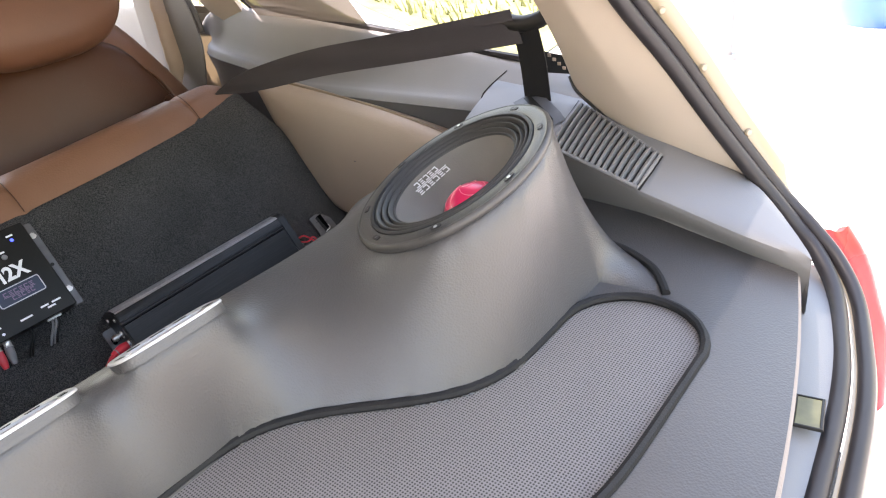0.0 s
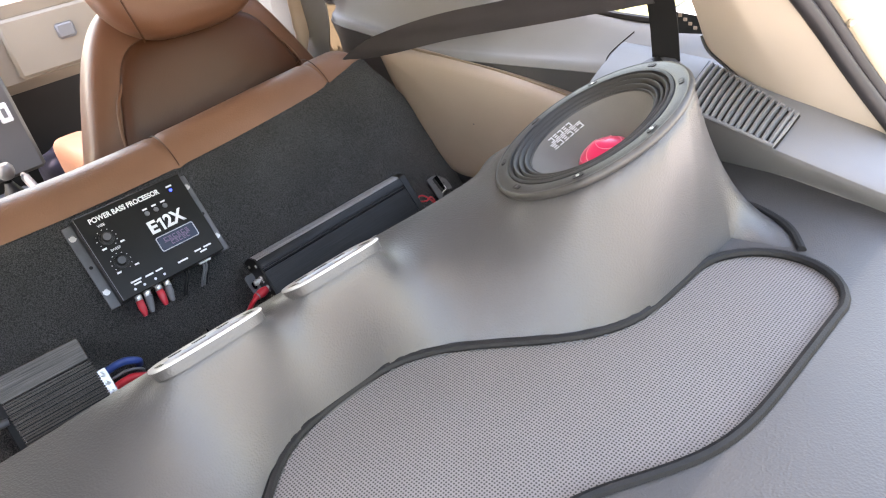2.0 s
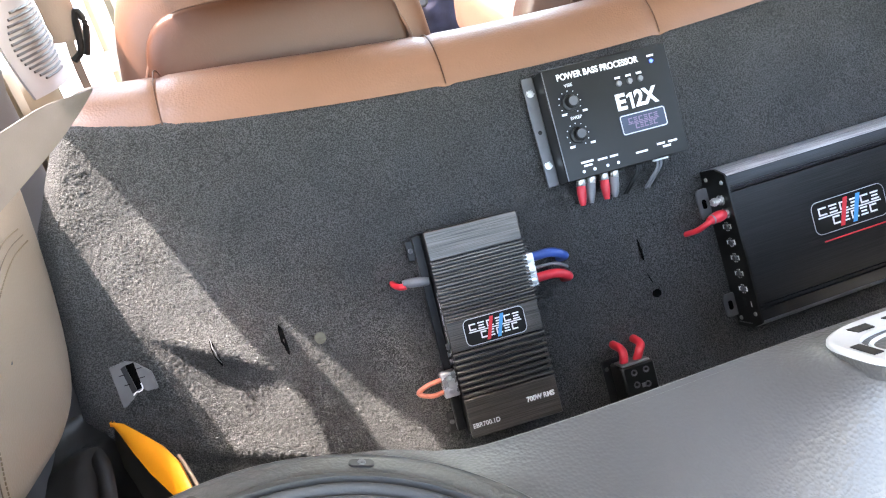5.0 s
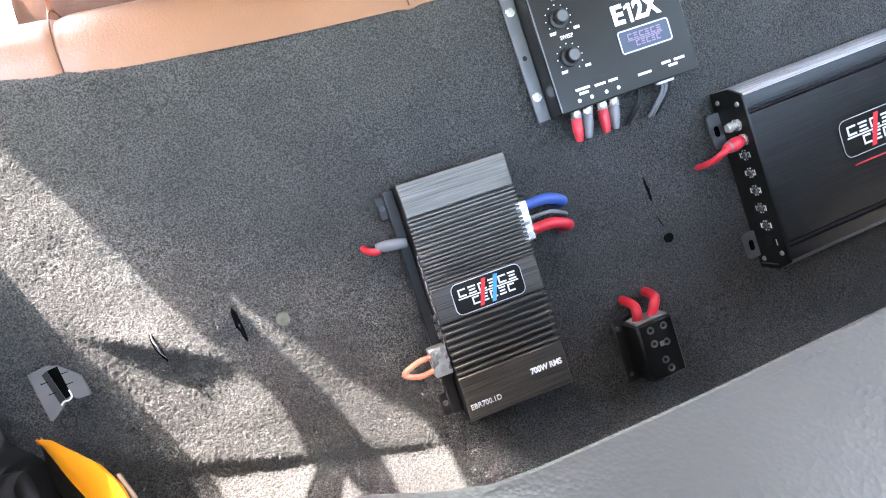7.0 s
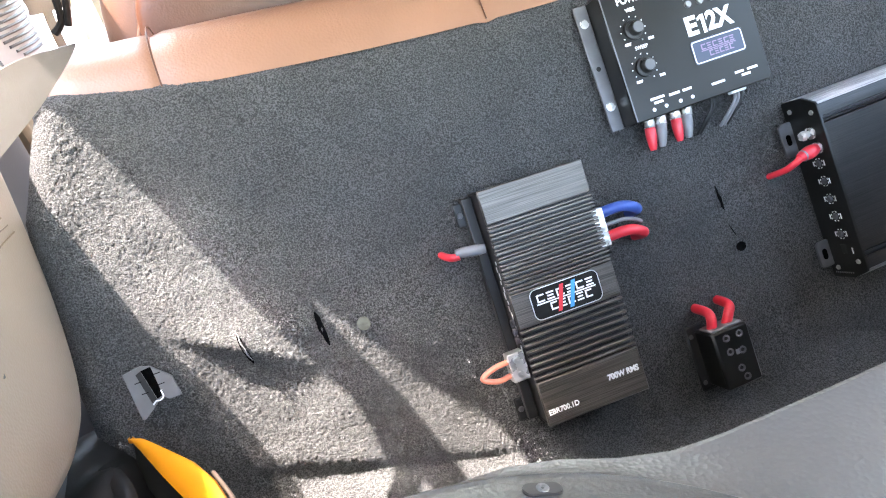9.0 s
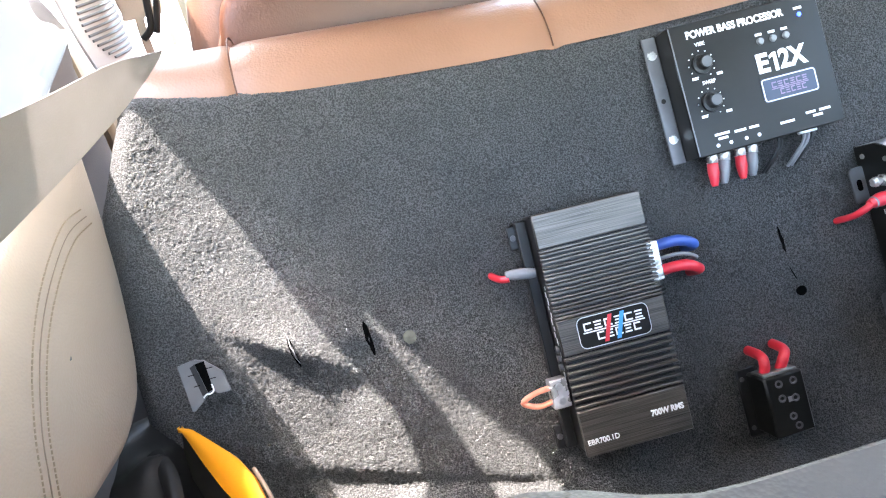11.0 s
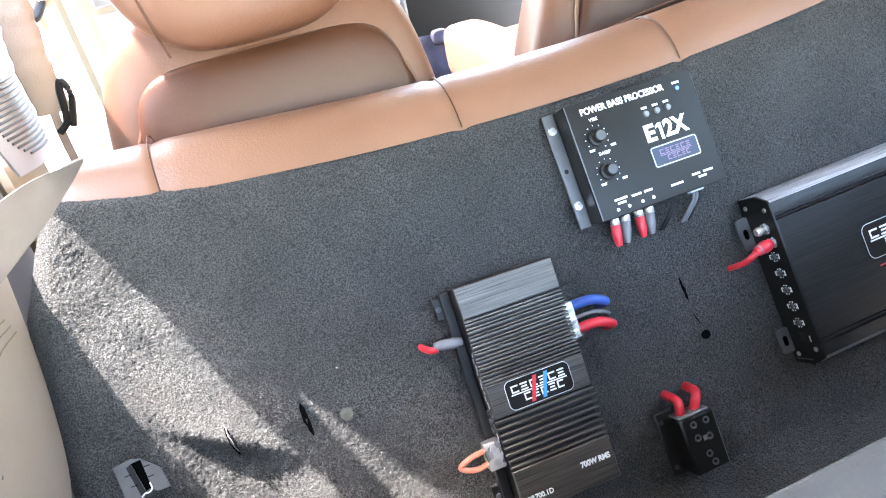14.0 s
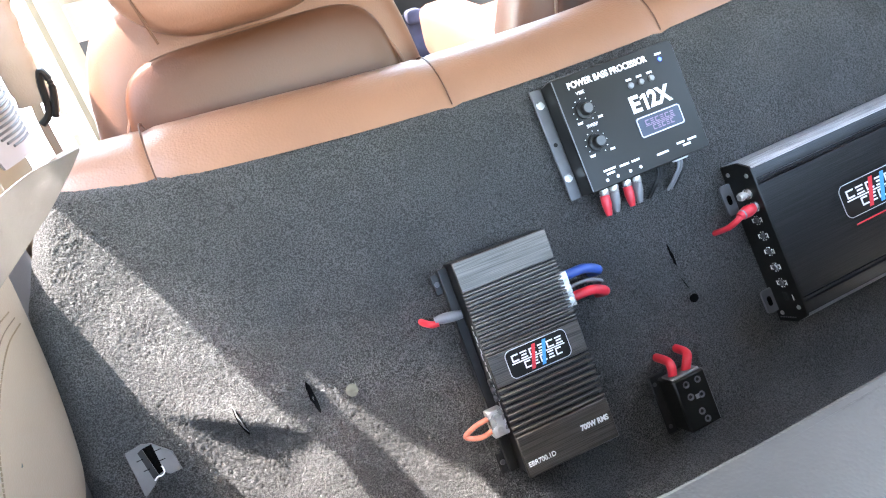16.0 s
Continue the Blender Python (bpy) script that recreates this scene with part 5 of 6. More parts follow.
    plug = part("plug", lathe([(0.0, 0.0), (0.0062, 0.0), (0.0068, 0.004), (0.0080, 0.010), (0.0084, 0.018), (0.0070, 0.030), (0.0048, 0.040), (0.0, 0.041)], 20), RED_WIRE, e, "red signal plug", m=Matrix.Translation((L - 0.006, 0.053, 0.040)) @ Matrix.Rotation(radians(-84), 4, 'Y') @ Matrix.Rotation(radians(6), 4, 'X') @ Matrix.Diagonal((1, 1, 0.72, 1)))
    part("plug_stripe", lathe([(0.0071, 0.0295), (0.0074, 0.0305), (0.0066, 0.0325), (0.0064, 0.0325)], 20), GREY_LIGHT, plug)
    part("signal_cable", tube([(L - 0.033, 0.049, 0.043), (L - 0.040, 0.046, 0.042), (L - 0.046, 0.040, 0.028), (L - 0.044, 0.034, -0.010)], 0.0042, 10, n=6), RED_WIRE, e)
    for y in (0.070, -0.082):
        foot = part("foot", outline(rounded(0.022, 0.044 if y > 0 else 0.034, 0.006), 0.003, 0.0006), FLANGE, e, m=Matrix.Translation((L - 0.010, y, 0.004)))
        part("foot_hole", outline(rounded(0.007, 0.014, 0.0034), 0.0004), HOLE, foot, m=Matrix.Translation((-0.002, 0, 0.0031)))
    badge(e, -0.005, 0.008, 0.122, 0.047, D + 0.0004)
    part("red_line", box(0.11, 0.0018, 0.0004, 0, (0.0, -0.026, D + 0.0006)), RED_INK, e)
    for k, y in ((0, 0.046), (1, 0.052)):
        part("lead", tube([(R + 0.014, y, 0.03), (R + 0.035, y + 0.004 - 0.02 * k, 0.04), (R + 0.060, y - 0.028 + 0.012 * k, 0.03), (R + 0.075, y - 0.06, 0.005)], 0.0017, 8, n=6), RED_WIRE, e)
    return e


large_amplifier()


# ---- fused distribution block ----
def distribution_block():
    m = SEAT_M @ Matrix.Translation((-0.0064, -0.4605, 0.002))
    e = empty("distribution_block", m, "small black power distribution block with two red cables", "power block")
    pl = part("base_plate", box(0.026, 0.084, 0.003, 0.002, (-0.021, 0.001, 0.0025)), BLACK, e)
    for y in (-0.030, 0.030):
        screw(pl, -0.028, y, 0.004, 0.003).data.materials[0] = GREY_DARK
    part("block", box(0.048, 0.072, 0.042, 0.0025, (0.002, 0, 0.021)), BLACK_GLOSS, e)
    part("clamp", box(0.042, 0.004, 0.026, 0.001, (0.002, 0.0365, 0.024)), SILVER, e, "nickel clamp plate")
    for x, y in ((-0.006, 0.026), (0.012, 0.026), (-0.006, 0.009), (0.010, 0.006), (0.002, -0.014), (0.006, -0.026)):
        part("set_screw", lathe([(0.0046, 0.0), (0.0046, 0.0008), (0.003, 0.0008), (0.0022, -0.001), (0.0, -0.001)], 14), GREY_DARK, e, m=Matrix.Translation((x, y, 0.0425)))
    part("print_bar", box(0.006, 0.006, 0.0003, 0, (0.004, 0.006, 0.0425)), GREY_WIRE, e)
    for x, dx in ((-0.010, 0.004), (0.010, 0.016)):
        part("power_cable", tube([(x, 0.036, 0.024), (x + dx * 0.3, 0.048, 0.028), (x + dx * 0.8, 0.056, 0.020), (x + dx, 0.059, -0.015)], 0.006, 12, n=6), RED_WIRE, e)
    return e


distribution_block()


# ---- side bolsters ----
def bolster(side):
    e = empty("side_bolster", Matrix.Translation((0.69 * side, -0.22, 0.60)), "padded beige leatherette side bolster with double stitching", "seat bolster", "side bolsters")
    # outline in y, z seen from the side
    edge = [(0.10, 0.915), (-0.02, 0.904), (-0.14, 0.891), (-0.28, 0.872), (-0.42, 0.843), (-0.465, 0.822), (-0.445, 0.780), (-0.39, 0.725), (-0.32, 0.682), (-0.24, 0.652), (-0.16, 0.63), (-0.08, 0.64), (0.0, 0.72), (0.06, 0.82)]
    loop = spline([(0, y, z) for y, z in edge + edge[:1]], 6)[:-1]
    c = Vector((0, -0.20, 0.77))
    rows = []
    for k, (grow, x) in enumerate(((1.0, 0.735), (1.0, 0.716), (0.99, 0.704), (0.96, 0.694), (0.85, 0.686), (0.55, 0.682), (0.25, 0.680), (0.01, 0.680))):
        x += 0.012 if side < 0 else 0.0
        rows.append([(x * side, (c + (p - c) * grow).y, (c + (p - c) * grow).z) for p in loop + loop[:1]])
    bm = sheet(rows)
    bmesh.ops.remove_doubles(bm, verts=bm.verts, dist=1e-5)
    pad_bm = bm.copy()
    wpart("pad", bm, BEIGE, e)
    xw = 0.709 + (0.012 if side < 0 else 0.0)
    wpart("welt", tube([(xw * side, y, z + 0.001) for y, z in edge[:6]], 0.0022, 8, n=6), THREAD, e)
    if side < 0:
        # two rows of stitches either side of a seam, laid on the pad
        arch = [(-0.03, 0.832), (-0.08, 0.843), (-0.14, 0.839), (-0.20, 0.8265), (-0.255, 0.804), (-0.295, 0.776), (-0.325, 0.738), (-0.345, 0.700)]
        inner = [(-0.02, 0.810), (-0.08, 0.8225), (-0.14, 0.8195), (-0.202, 0.8065), (-0.248, 0.787), (-0.281, 0.763), (-0.308, 0.727), (-0.326, 0.688)]
        skin = BVHTree.FromBMesh(pad_bm)
        on_pad = lambda y, z: (skin.ray_cast(Vector((0, y, z)), Vector((-1, 0, 0)))[0] or Vector((-0.694, y, z))) + Vector((0.0005, 0, 0))
        for run, name in ((arch, "stitching"), (inner, "stitching"), ([((a + c) / 2, (b + d) / 2) for (a, b), (c, d) in zip(arch, inner)], "seam")):
            dots = [on_pad(p.y, p.z) for p in spline([(0, y, z) for y, z in run], 10)]
            if name == "seam":
                wpart("seam", tube(dots, 0.0006, 6, n=1), BEIGE_DARK, e)
                continue
            bm = bmesh.new()
            for p, q in zip(dots, dots[1:]):
                tube([p, p.lerp(q, 0.35), p.lerp(q, 0.72)], 0.0008, 6, n=1, bm=bm)
            wpart("stitching", bm, THREAD, e)


bolster(1)
bolster(-1)


# ---- rear seat belts ----
def ribbon(pts, width_dir, w, thick=0.0012):
    P = spline(pts, 8)
    rows = []
    for i, p in enumerate(P):
        d = Vector(width_dir[0]).lerp(Vector(width_dir[1]), i / (len(P) - 1)).normalized()
        rows.append([tuple(p + d * (w * s)) for s in (-0.5, -0.25, 0, 0.25, 0.5)])
    return sheet(rows, thick=thick)


for side in (1, -1):
    e = empty("seat_belt", Matrix.Translation((0.70 * side, -0.61, 0.90)), "charcoal webbing rear seat belt drawn to the seat top", "seat belt", "rear seat belts")
    S = lambda x, y, z: (x * side, y, z)
    if side > 0:
        lap = [(S(0.585, 0.060, 0.918), S(-0.5, 0.3, 0.4), 0.004), (S(0.598, 0.020, 0.928), S(-0.3, 0.35, 0.8), 0.026), (S(0.615, -0.05, 0.945), S(-0.1, 0.35, 0.9), 0.044), (S(0.645, -0.20, 0.974), S(-0.05, 0.35, 0.9), 0.050), (S(0.672, -0.38, 0.998), S(0, 0.35, 0.9), 0.050), (S(0.692, -0.60, 1.030), S(0, 0.35, 0.9), 0.050)]
    else:
        lap = [(S(0.568, 0.016, 0.955), S(-0.3, 0.1, 0.9), 0.003), (S(0.583, -0.020, 0.951), S(-0.3, 0.1, 0.95), 0.026), (S(0.606, -0.07, 0.948), S(-0.3, 0.1, 0.95), 0.050), (S(0.640, -0.17, 0.945), S(-0.3, 0.1, 0.95), 0.074), (S(0.672, -0.32, 0.956), S(-0.25, 0.1, 0.95), 0.084), (S(0.692, -0.60, 1.000), S(-0.25, 0.1, 0.95), 0.060)]
    line, dirs, wide = spline([q[0] for q in lap], 8), spline([q[1] for q in lap], 8), spline([(q[2], 0, 0) for q in lap], 8)
    rows = [[tuple(p + d.normalized() * (w.x * s) + Vector((0.0015 * math.sin(9 * s + 0.4 * k) * min(1, w.x / 0.04), 0, 0))) for s in (-0.5, -0.3, -0.1, 0.1, 0.3, 0.5)] for k, (p, d, w) in enumerate(zip(line, dirs, wide))]
    bm = sheet(rows, thick=0.0012)
    wpart("lap_webbing", bm, BELT if side > 0 else BELT_SUNLIT, e)
    bm = ribbon([S(0.694, -0.612, 1.032), S(0.708, -0.612, 0.98), S(0.714, -0.612, 0.918)], (S(0, 1, 0.1), S(0, 1, 0.1)), 0.046)
    wpart("upright_webbing", bm, material("black webbing", (0.012, 0.012, 0.013), 0.7, spec=0.2, grain=0.4, grain_scale=500) if side > 0 else BELT, e)
    wpart("guide", mirrored(tube([(0.700, -0.575, 1.035), (0.700, -0.61, 1.032), (0.704, -0.645, 1.045), (0.71, -0.65, 1.08), (0.71, -0.62, 1.10)], 0.012, 10, n=6), side), BLACK, e, "black plastic belt guide")
    if side > 0:
        bm = sheet([[(0.745 + 0.01 * s, -0.60 - 0.075 * k, 0.948 + 0.030 * s * (1 - 0.4 * k)) for s in np.linspace(0, 1, 4)] for k in np.linspace(0, 1, 8)], thick=0.004)
        st = tagged(new("window_sticker"), "black and cream patterned sticker in the window corner", "sticker")
        part("sheet", bm, BLACK, st)
        for q in range(7):
            y, z = -0.612 - 0.008 * q, 0.958 + 0.006 * (q * 3 % 4)
            part("sticker_patch", box(0.001, 0.006, 0.005, 0.0004, (0.741, y, z)), BEIGE, st)


# ---- front seats ----
def front_seat(x, back=0.0, up=0.0, size=1.0, wide=1.0, narrowing=0.26, neck=0.0):
    e = empty("car_seat", Matrix.Translation((x, 0.55 - 1.59 * (1 - size), FLOOR + 0.845 * (1 - size))) @ Matrix.Scale(size, 4), "tan brown leather front seat with a large headrest", "car seat", "front seats")
    lean = Matrix.Rotation(radians(-14), 4, 'X')
    at = lambda dx, y, z: Matrix.Translation((dx, y - 0.55 - back, z - FLOOR + up)) @ lean
    taper = lambda z: wide * (0.96 - narrowing * (max(0.42, (z + 0.30) / 0.60) - 0.5))
    bm = pillow(0.60, 0.17, 0.60, 0.42, 0.5, 48, 32)
    for v in bm.verts:
        v.co.x *= taper(v.co.z)
    part("backrest", bm, LEATHER_FRONT, e, m=at(0, 0.47, 0.722))
    bm = pillow(0.50, 0.07, 0.50, 0.30, 0.45, 40, 24)
    for v in bm.verts:
        v.co.x *= taper(v.co.z)
    part("back_panel", bm, LEATHER_DARK, e, "darker brown leather back panel", m=at(0, 0.392, 0.690))
    rim = [(-0.250, -0.014, -0.25), (-0.254, -0.014, 0.08), (-0.236, -0.016, 0.18), (-0.170, -0.018, 0.236), (-0.066, -0.018, 0.247), (0.066, -0.018, 0.247), (0.170, -0.018, 0.236), (0.236, -0.016, 0.18), (0.254, -0.014, 0.08), (0.250, -0.014, -0.25)]
    part("piping", tube([(x * taper(z), y, z) for x, y, z in rim], 0.0035, 8, n=8), LEATHER_FRONT, e, m=at(0, 0.392, 0.690))
    part("pocket_seam", tube([(x * taper(z), y, z) for x, y, z in ((-0.225, -0.030, 0.045), (-0.12, -0.036, 0.060), (0.0, -0.037, 0.066), (0.12, -0.036, 0.060), (0.225, -0.030, 0.045))], 0.0025, 6, n=6), LEATHER_FRONT, e, m=at(0, 0.392, 0.690))
    bm = pillow(0.385, 0.13, 0.34, 0.55, 0.62, 48, 32)
    for v in bm.verts:
        v.co.x *= 1.0 + 0.06 * v.co.z / 0.17 - 0.16 * max(0, -v.co.z / 0.17) ** 2
    head = part("headrest", bm, LEATHER_FRONT, e, m=at(0, 0.415, 1.120 + neck))
    part("seam", tube([(-0.128, -0.030, -0.165), (-0.143, -0.052, -0.08), (-0.150, -0.056, 0.02), (-0.148, -0.045, 0.12), (-0.133, -0.02, 0.165)], 0.0022, 6, n=6), LEATHER_DARK, head)
    bm = pillow(0.50, 0.52, 0.17, 0.45, 0.4, 40, 20)
    part("cushion", bm, LEATHER_FRONT, e, m=Matrix.Translation((0, 0.25, 0.235)))
    for s in (-1, 1):
        part("bolster", pillow(0.12, 0.50, 0.16, 0.5, 0.5, 24, 16), LEATHER_FRONT, e, m=Matrix.Translation((0.20 * s, 0.25, 0.29)))
    part("base", box(0.42, 0.46, 0.17 + 0.845 * (1 - size), 0.01, (0, 0.25, 0.085 - 0.4225 * (1 - size))), BLACK, e)
    return e


front_seat(-0.348, 0.0, 0.0, 0.865)
front_seat(0.405, 0.08, 0.100, 1.0, 1.07, 0.85, -0.03)


# ---- dashboard and floor console ----
dash = empty("dashboard", Matrix.Translation((0, 1.5, FLOOR)), "grey and beige plastic dashboard with vents and radio", "dashboard")
bm = sheet([[(x, y, z) for y, z in ((1.60, 1.12), (1.45, 1.13), (1.42, 1.10), (1.43, 1.06), (1.44, 0.868), (1.50, 0.83), (1.62, 0.81))] for x in np.linspace(-0.74, 0.74, 24)], thick=0.004)
wpart("board", bm, DASH, dash)
wpart("centre_console", box(0.27, 0.10, 0.52, 0.012, (0.045, 1.44, 0.86)), material("mid grey plastic", (0.11, 0.11, 0.112), 0.45, grain=0.2, grain_scale=600, blotch=0.06), dash, "grey centre stack")
vent = wpart("centre_vent", box(0.22, 0.006, 0.055, 0.004, (0.045, 1.388, 1.075)), BLACK, dash)
for k in range(4):
    part("vent_slat", box(0.21, 0.008, 0.004, 0.001, (0.045, 1.384, 1.057 + 0.012 * k)), GREY_LIGHT, vent)
part("hazard_switch", box(0.022, 0.010, 0.016, 0.002, (0.05, 1.383, 1.075)), RED_LAMP, vent)
for x in (-0.042, 0.034, 0.106):
    k = wpart("climate_knob", lathe([(0.0, 0.020), (0.018, 0.020), (0.021, 0.014), (0.021, 0.0)], 24), BLACK, dash)
    k.matrix_basis = dash.matrix_basis.inverted() @ Matrix.Translation((x, 1.390, 1.012)) @ Matrix.Rotation(radians(90), 4, 'X')
    part("knob_rim", lathe([(0.022, 0.0), (0.026, 0.004), (0.029, 0.003), (0.030, 0.0)], 24), SILVER, k)
wpart("ash_tray", box(0.12, 0.012, 0.022, 0.004, (0.045, 1.388, 0.955)), GREY_TRIM, dash)
rad = wpart("radio", box(0.19, 0.012, 0.055, 0.003, (0.042, 1.386, 0.895)), BLACK_GLOSS, dash, "black radio with a silver face strip")
part("radio_strip", box(0.16, 0.003, 0.018, 0.001, (0.042, 1.379, 0.905)), SILVER, rad)
part("radio_display", box(0.05, 0.003, 0.014, 0.001, (-0.02, 1.379, 0.885)), BLUE_INK, rad)
gb_ = wpart("glovebox", box(0.47, 0.02, 0.19, 0.012, (0.47, 1.428, 0.968)), DASH, dash)
part("glovebox_handle", box(0.06, 0.012, 0.05, 0.008, (0.425, 1.415, 0.985)), GREY_LIGHT, gb_)
sv = wpart("side_vent", box(0.11, 0.012, 0.075, 0.006, (-0.635, 1.418, 0.995)), GREY_TRIM, dash)
part("switch_dial", rod(0.024, 0.014, (-0.645, 1.41, 0.995), 20, axis='Y'), GREY_LIGHT, sv)
tv = wpart("top_vent", box(0.11, 0.012, 0.045, 0.006, (-0.675, 1.42, 1.075)), BLACK, dash)
for k in range(4):
    part("vent_slat", box(0.10, 0.008, 0.003, 0.001, (-0.675, 1.412, 1.060 + 0.010 * k)), GREY_LIGHT, tv)
wpart("lower_pocket", box(0.20, 0.014, 0.08, 0.006, (-0.60, 1.43, 0.90)), DASH, dash)

con = empty("floor_console", Matrix.Translation((0.04, 1.1, FLOOR)), "black floor console with a gear lever", "console")
wpart("tunnel", box(0.20, 0.95, 0.16, 0.02, (0.04, 0.95, FLOOR + 0.08)), BLACK, con)
wpart("gaiter", lathe([(0.05, 0.0), (0.042, 0.03), (0.02, 0.07), (0.012, 0.09)], 20), BLACK, con).matrix_basis = con.matrix_basis.inverted() @ Matrix.Translation((0.03, 1.18, FLOOR + 0.16))
kn = wpart("gear_knob", lathe([(0.0, 0.05), (0.018, 0.048), (0.026, 0.035), (0.026, 0.02), (0.018, 0.005), (0.012, 0.0)], 24), SILVER, con, "silver gear knob")
kn.matrix_basis = con.matrix_basis.inverted() @ Matrix.Translation((0.035, 1.17, FLOOR + 0.26))
keys = empty("key_ring", Matrix.Translation((0.15, 1.37, 0.80)), "key ring with a pale tag hanging at the dashboard", "keys")
wpart("ring", tube([(0.138 + 0.013 * math.cos(a), 1.37, 0.885 + 0.013 * math.sin(a)) for a in np.linspace(0, 2 * math.pi, 14, endpoint=False)], 0.003, 6, smooth=False, closed=True), STEEL, keys)
tag = wpart("tag", box(0.036, 0.006, 0.062, 0.004, (0.134, 1.368, 0.808)), WHITE_INK, keys, "pale plastic tag")
part("tag_print", box(0.012, 0.002, 0.030, 0.002, (0.134, 1.3635, 0.808)), GREY_WIRE, tag)
wpart("chain", tube([(0.138, 1.37, 0.872), (0.136, 1.37, 0.858), (0.134, 1.37, 0.838)], 0.003, 6), STEEL, keys)

# handbrake lever beside the gear lever
lever = part("handbrake_lever", tube([(0.075, 0.98, 0.57), (0.075, 1.02, 0.60), (0.075, 1.10, 0.635), (0.075, 1.16, 0.65)], 0.013, 12, n=6), GREY_DARK, con, m=con.matrix_basis.inverted())
part("lever_button", rod(0.008, 0.02, (0.075, 1.172, 0.654), 14, axis='Y'), SILVER, lever, m=Matrix.Identity(4))
wpart("tray", box(0.10, 0.16, 0.012, 0.006, (0.04, 1.30, FLOOR + 0.166)), GREY_DARK, con)

# ribbed mat with a pale edge in the passenger footwell
mat = empty("floor_mat", Matrix.Translation((0.42, 1.30, FLOOR + 0.004)), "black floor mat with a pale sewn edge in the footwell", "floor mat")
part("sheet", outline(rounded(0.46, 0.50, 0.06), 0.008, 0.002), BLACK, mat)
part("edging", tube([(x, y, 0.009) for x, y in rounded(0.45, 0.49, 0.058)], 0.006, 8, smooth=False, closed=True), BEIGE_TRIM, mat)
bag_ = empty("cloth_bundle", Matrix.Translation((0.30, 1.62, FLOOR)), "dark violet cloth bundle in the shaded footwell", "bundle")
bm = pillow(0.22, 0.14, 0.20, 0.6, 0.6, 30, 20)
for v in bm.verts:
    v.co += v.co.normalized() * 0.03 * noise.noise(v.co * 14)
part("folds", bm, material("dark violet cloth", (0.045, 0.043, 0.075), 0.85, grain=0.4, grain_scale=200, blotch=0.5, blotch_scale=14), bag_, m=Matrix.Translation((0, 0, 0.10)))
part("knot", pillow(0.06, 0.05, 0.05, 0.6, 0.6, 18, 12), material("violet cloth", (0.07, 0.068, 0.11), 0.85, blotch=0.3, blotch_scale=20), bag_, m=Matrix.Translation((0.02, -0.05, 0.20)))

# firewall and windscreen frame close the front
bm = sheet([[(x, 1.75, z) for z in (0.3, 0.7, 1.1)] for x in np.linspace(-0.78, 0.78, 6)], thick=0.01)
tagged(part("wall_front", bm, BLACK), "dark bulkhead below the dashboard", "bulkhead", kind="structure")

GREY_SUNLIT = material("sunlit grey plastic", (0.40, 0.39, 0.405), 0.5, grain=0.15, grain_scale=700, blotch=0.04)
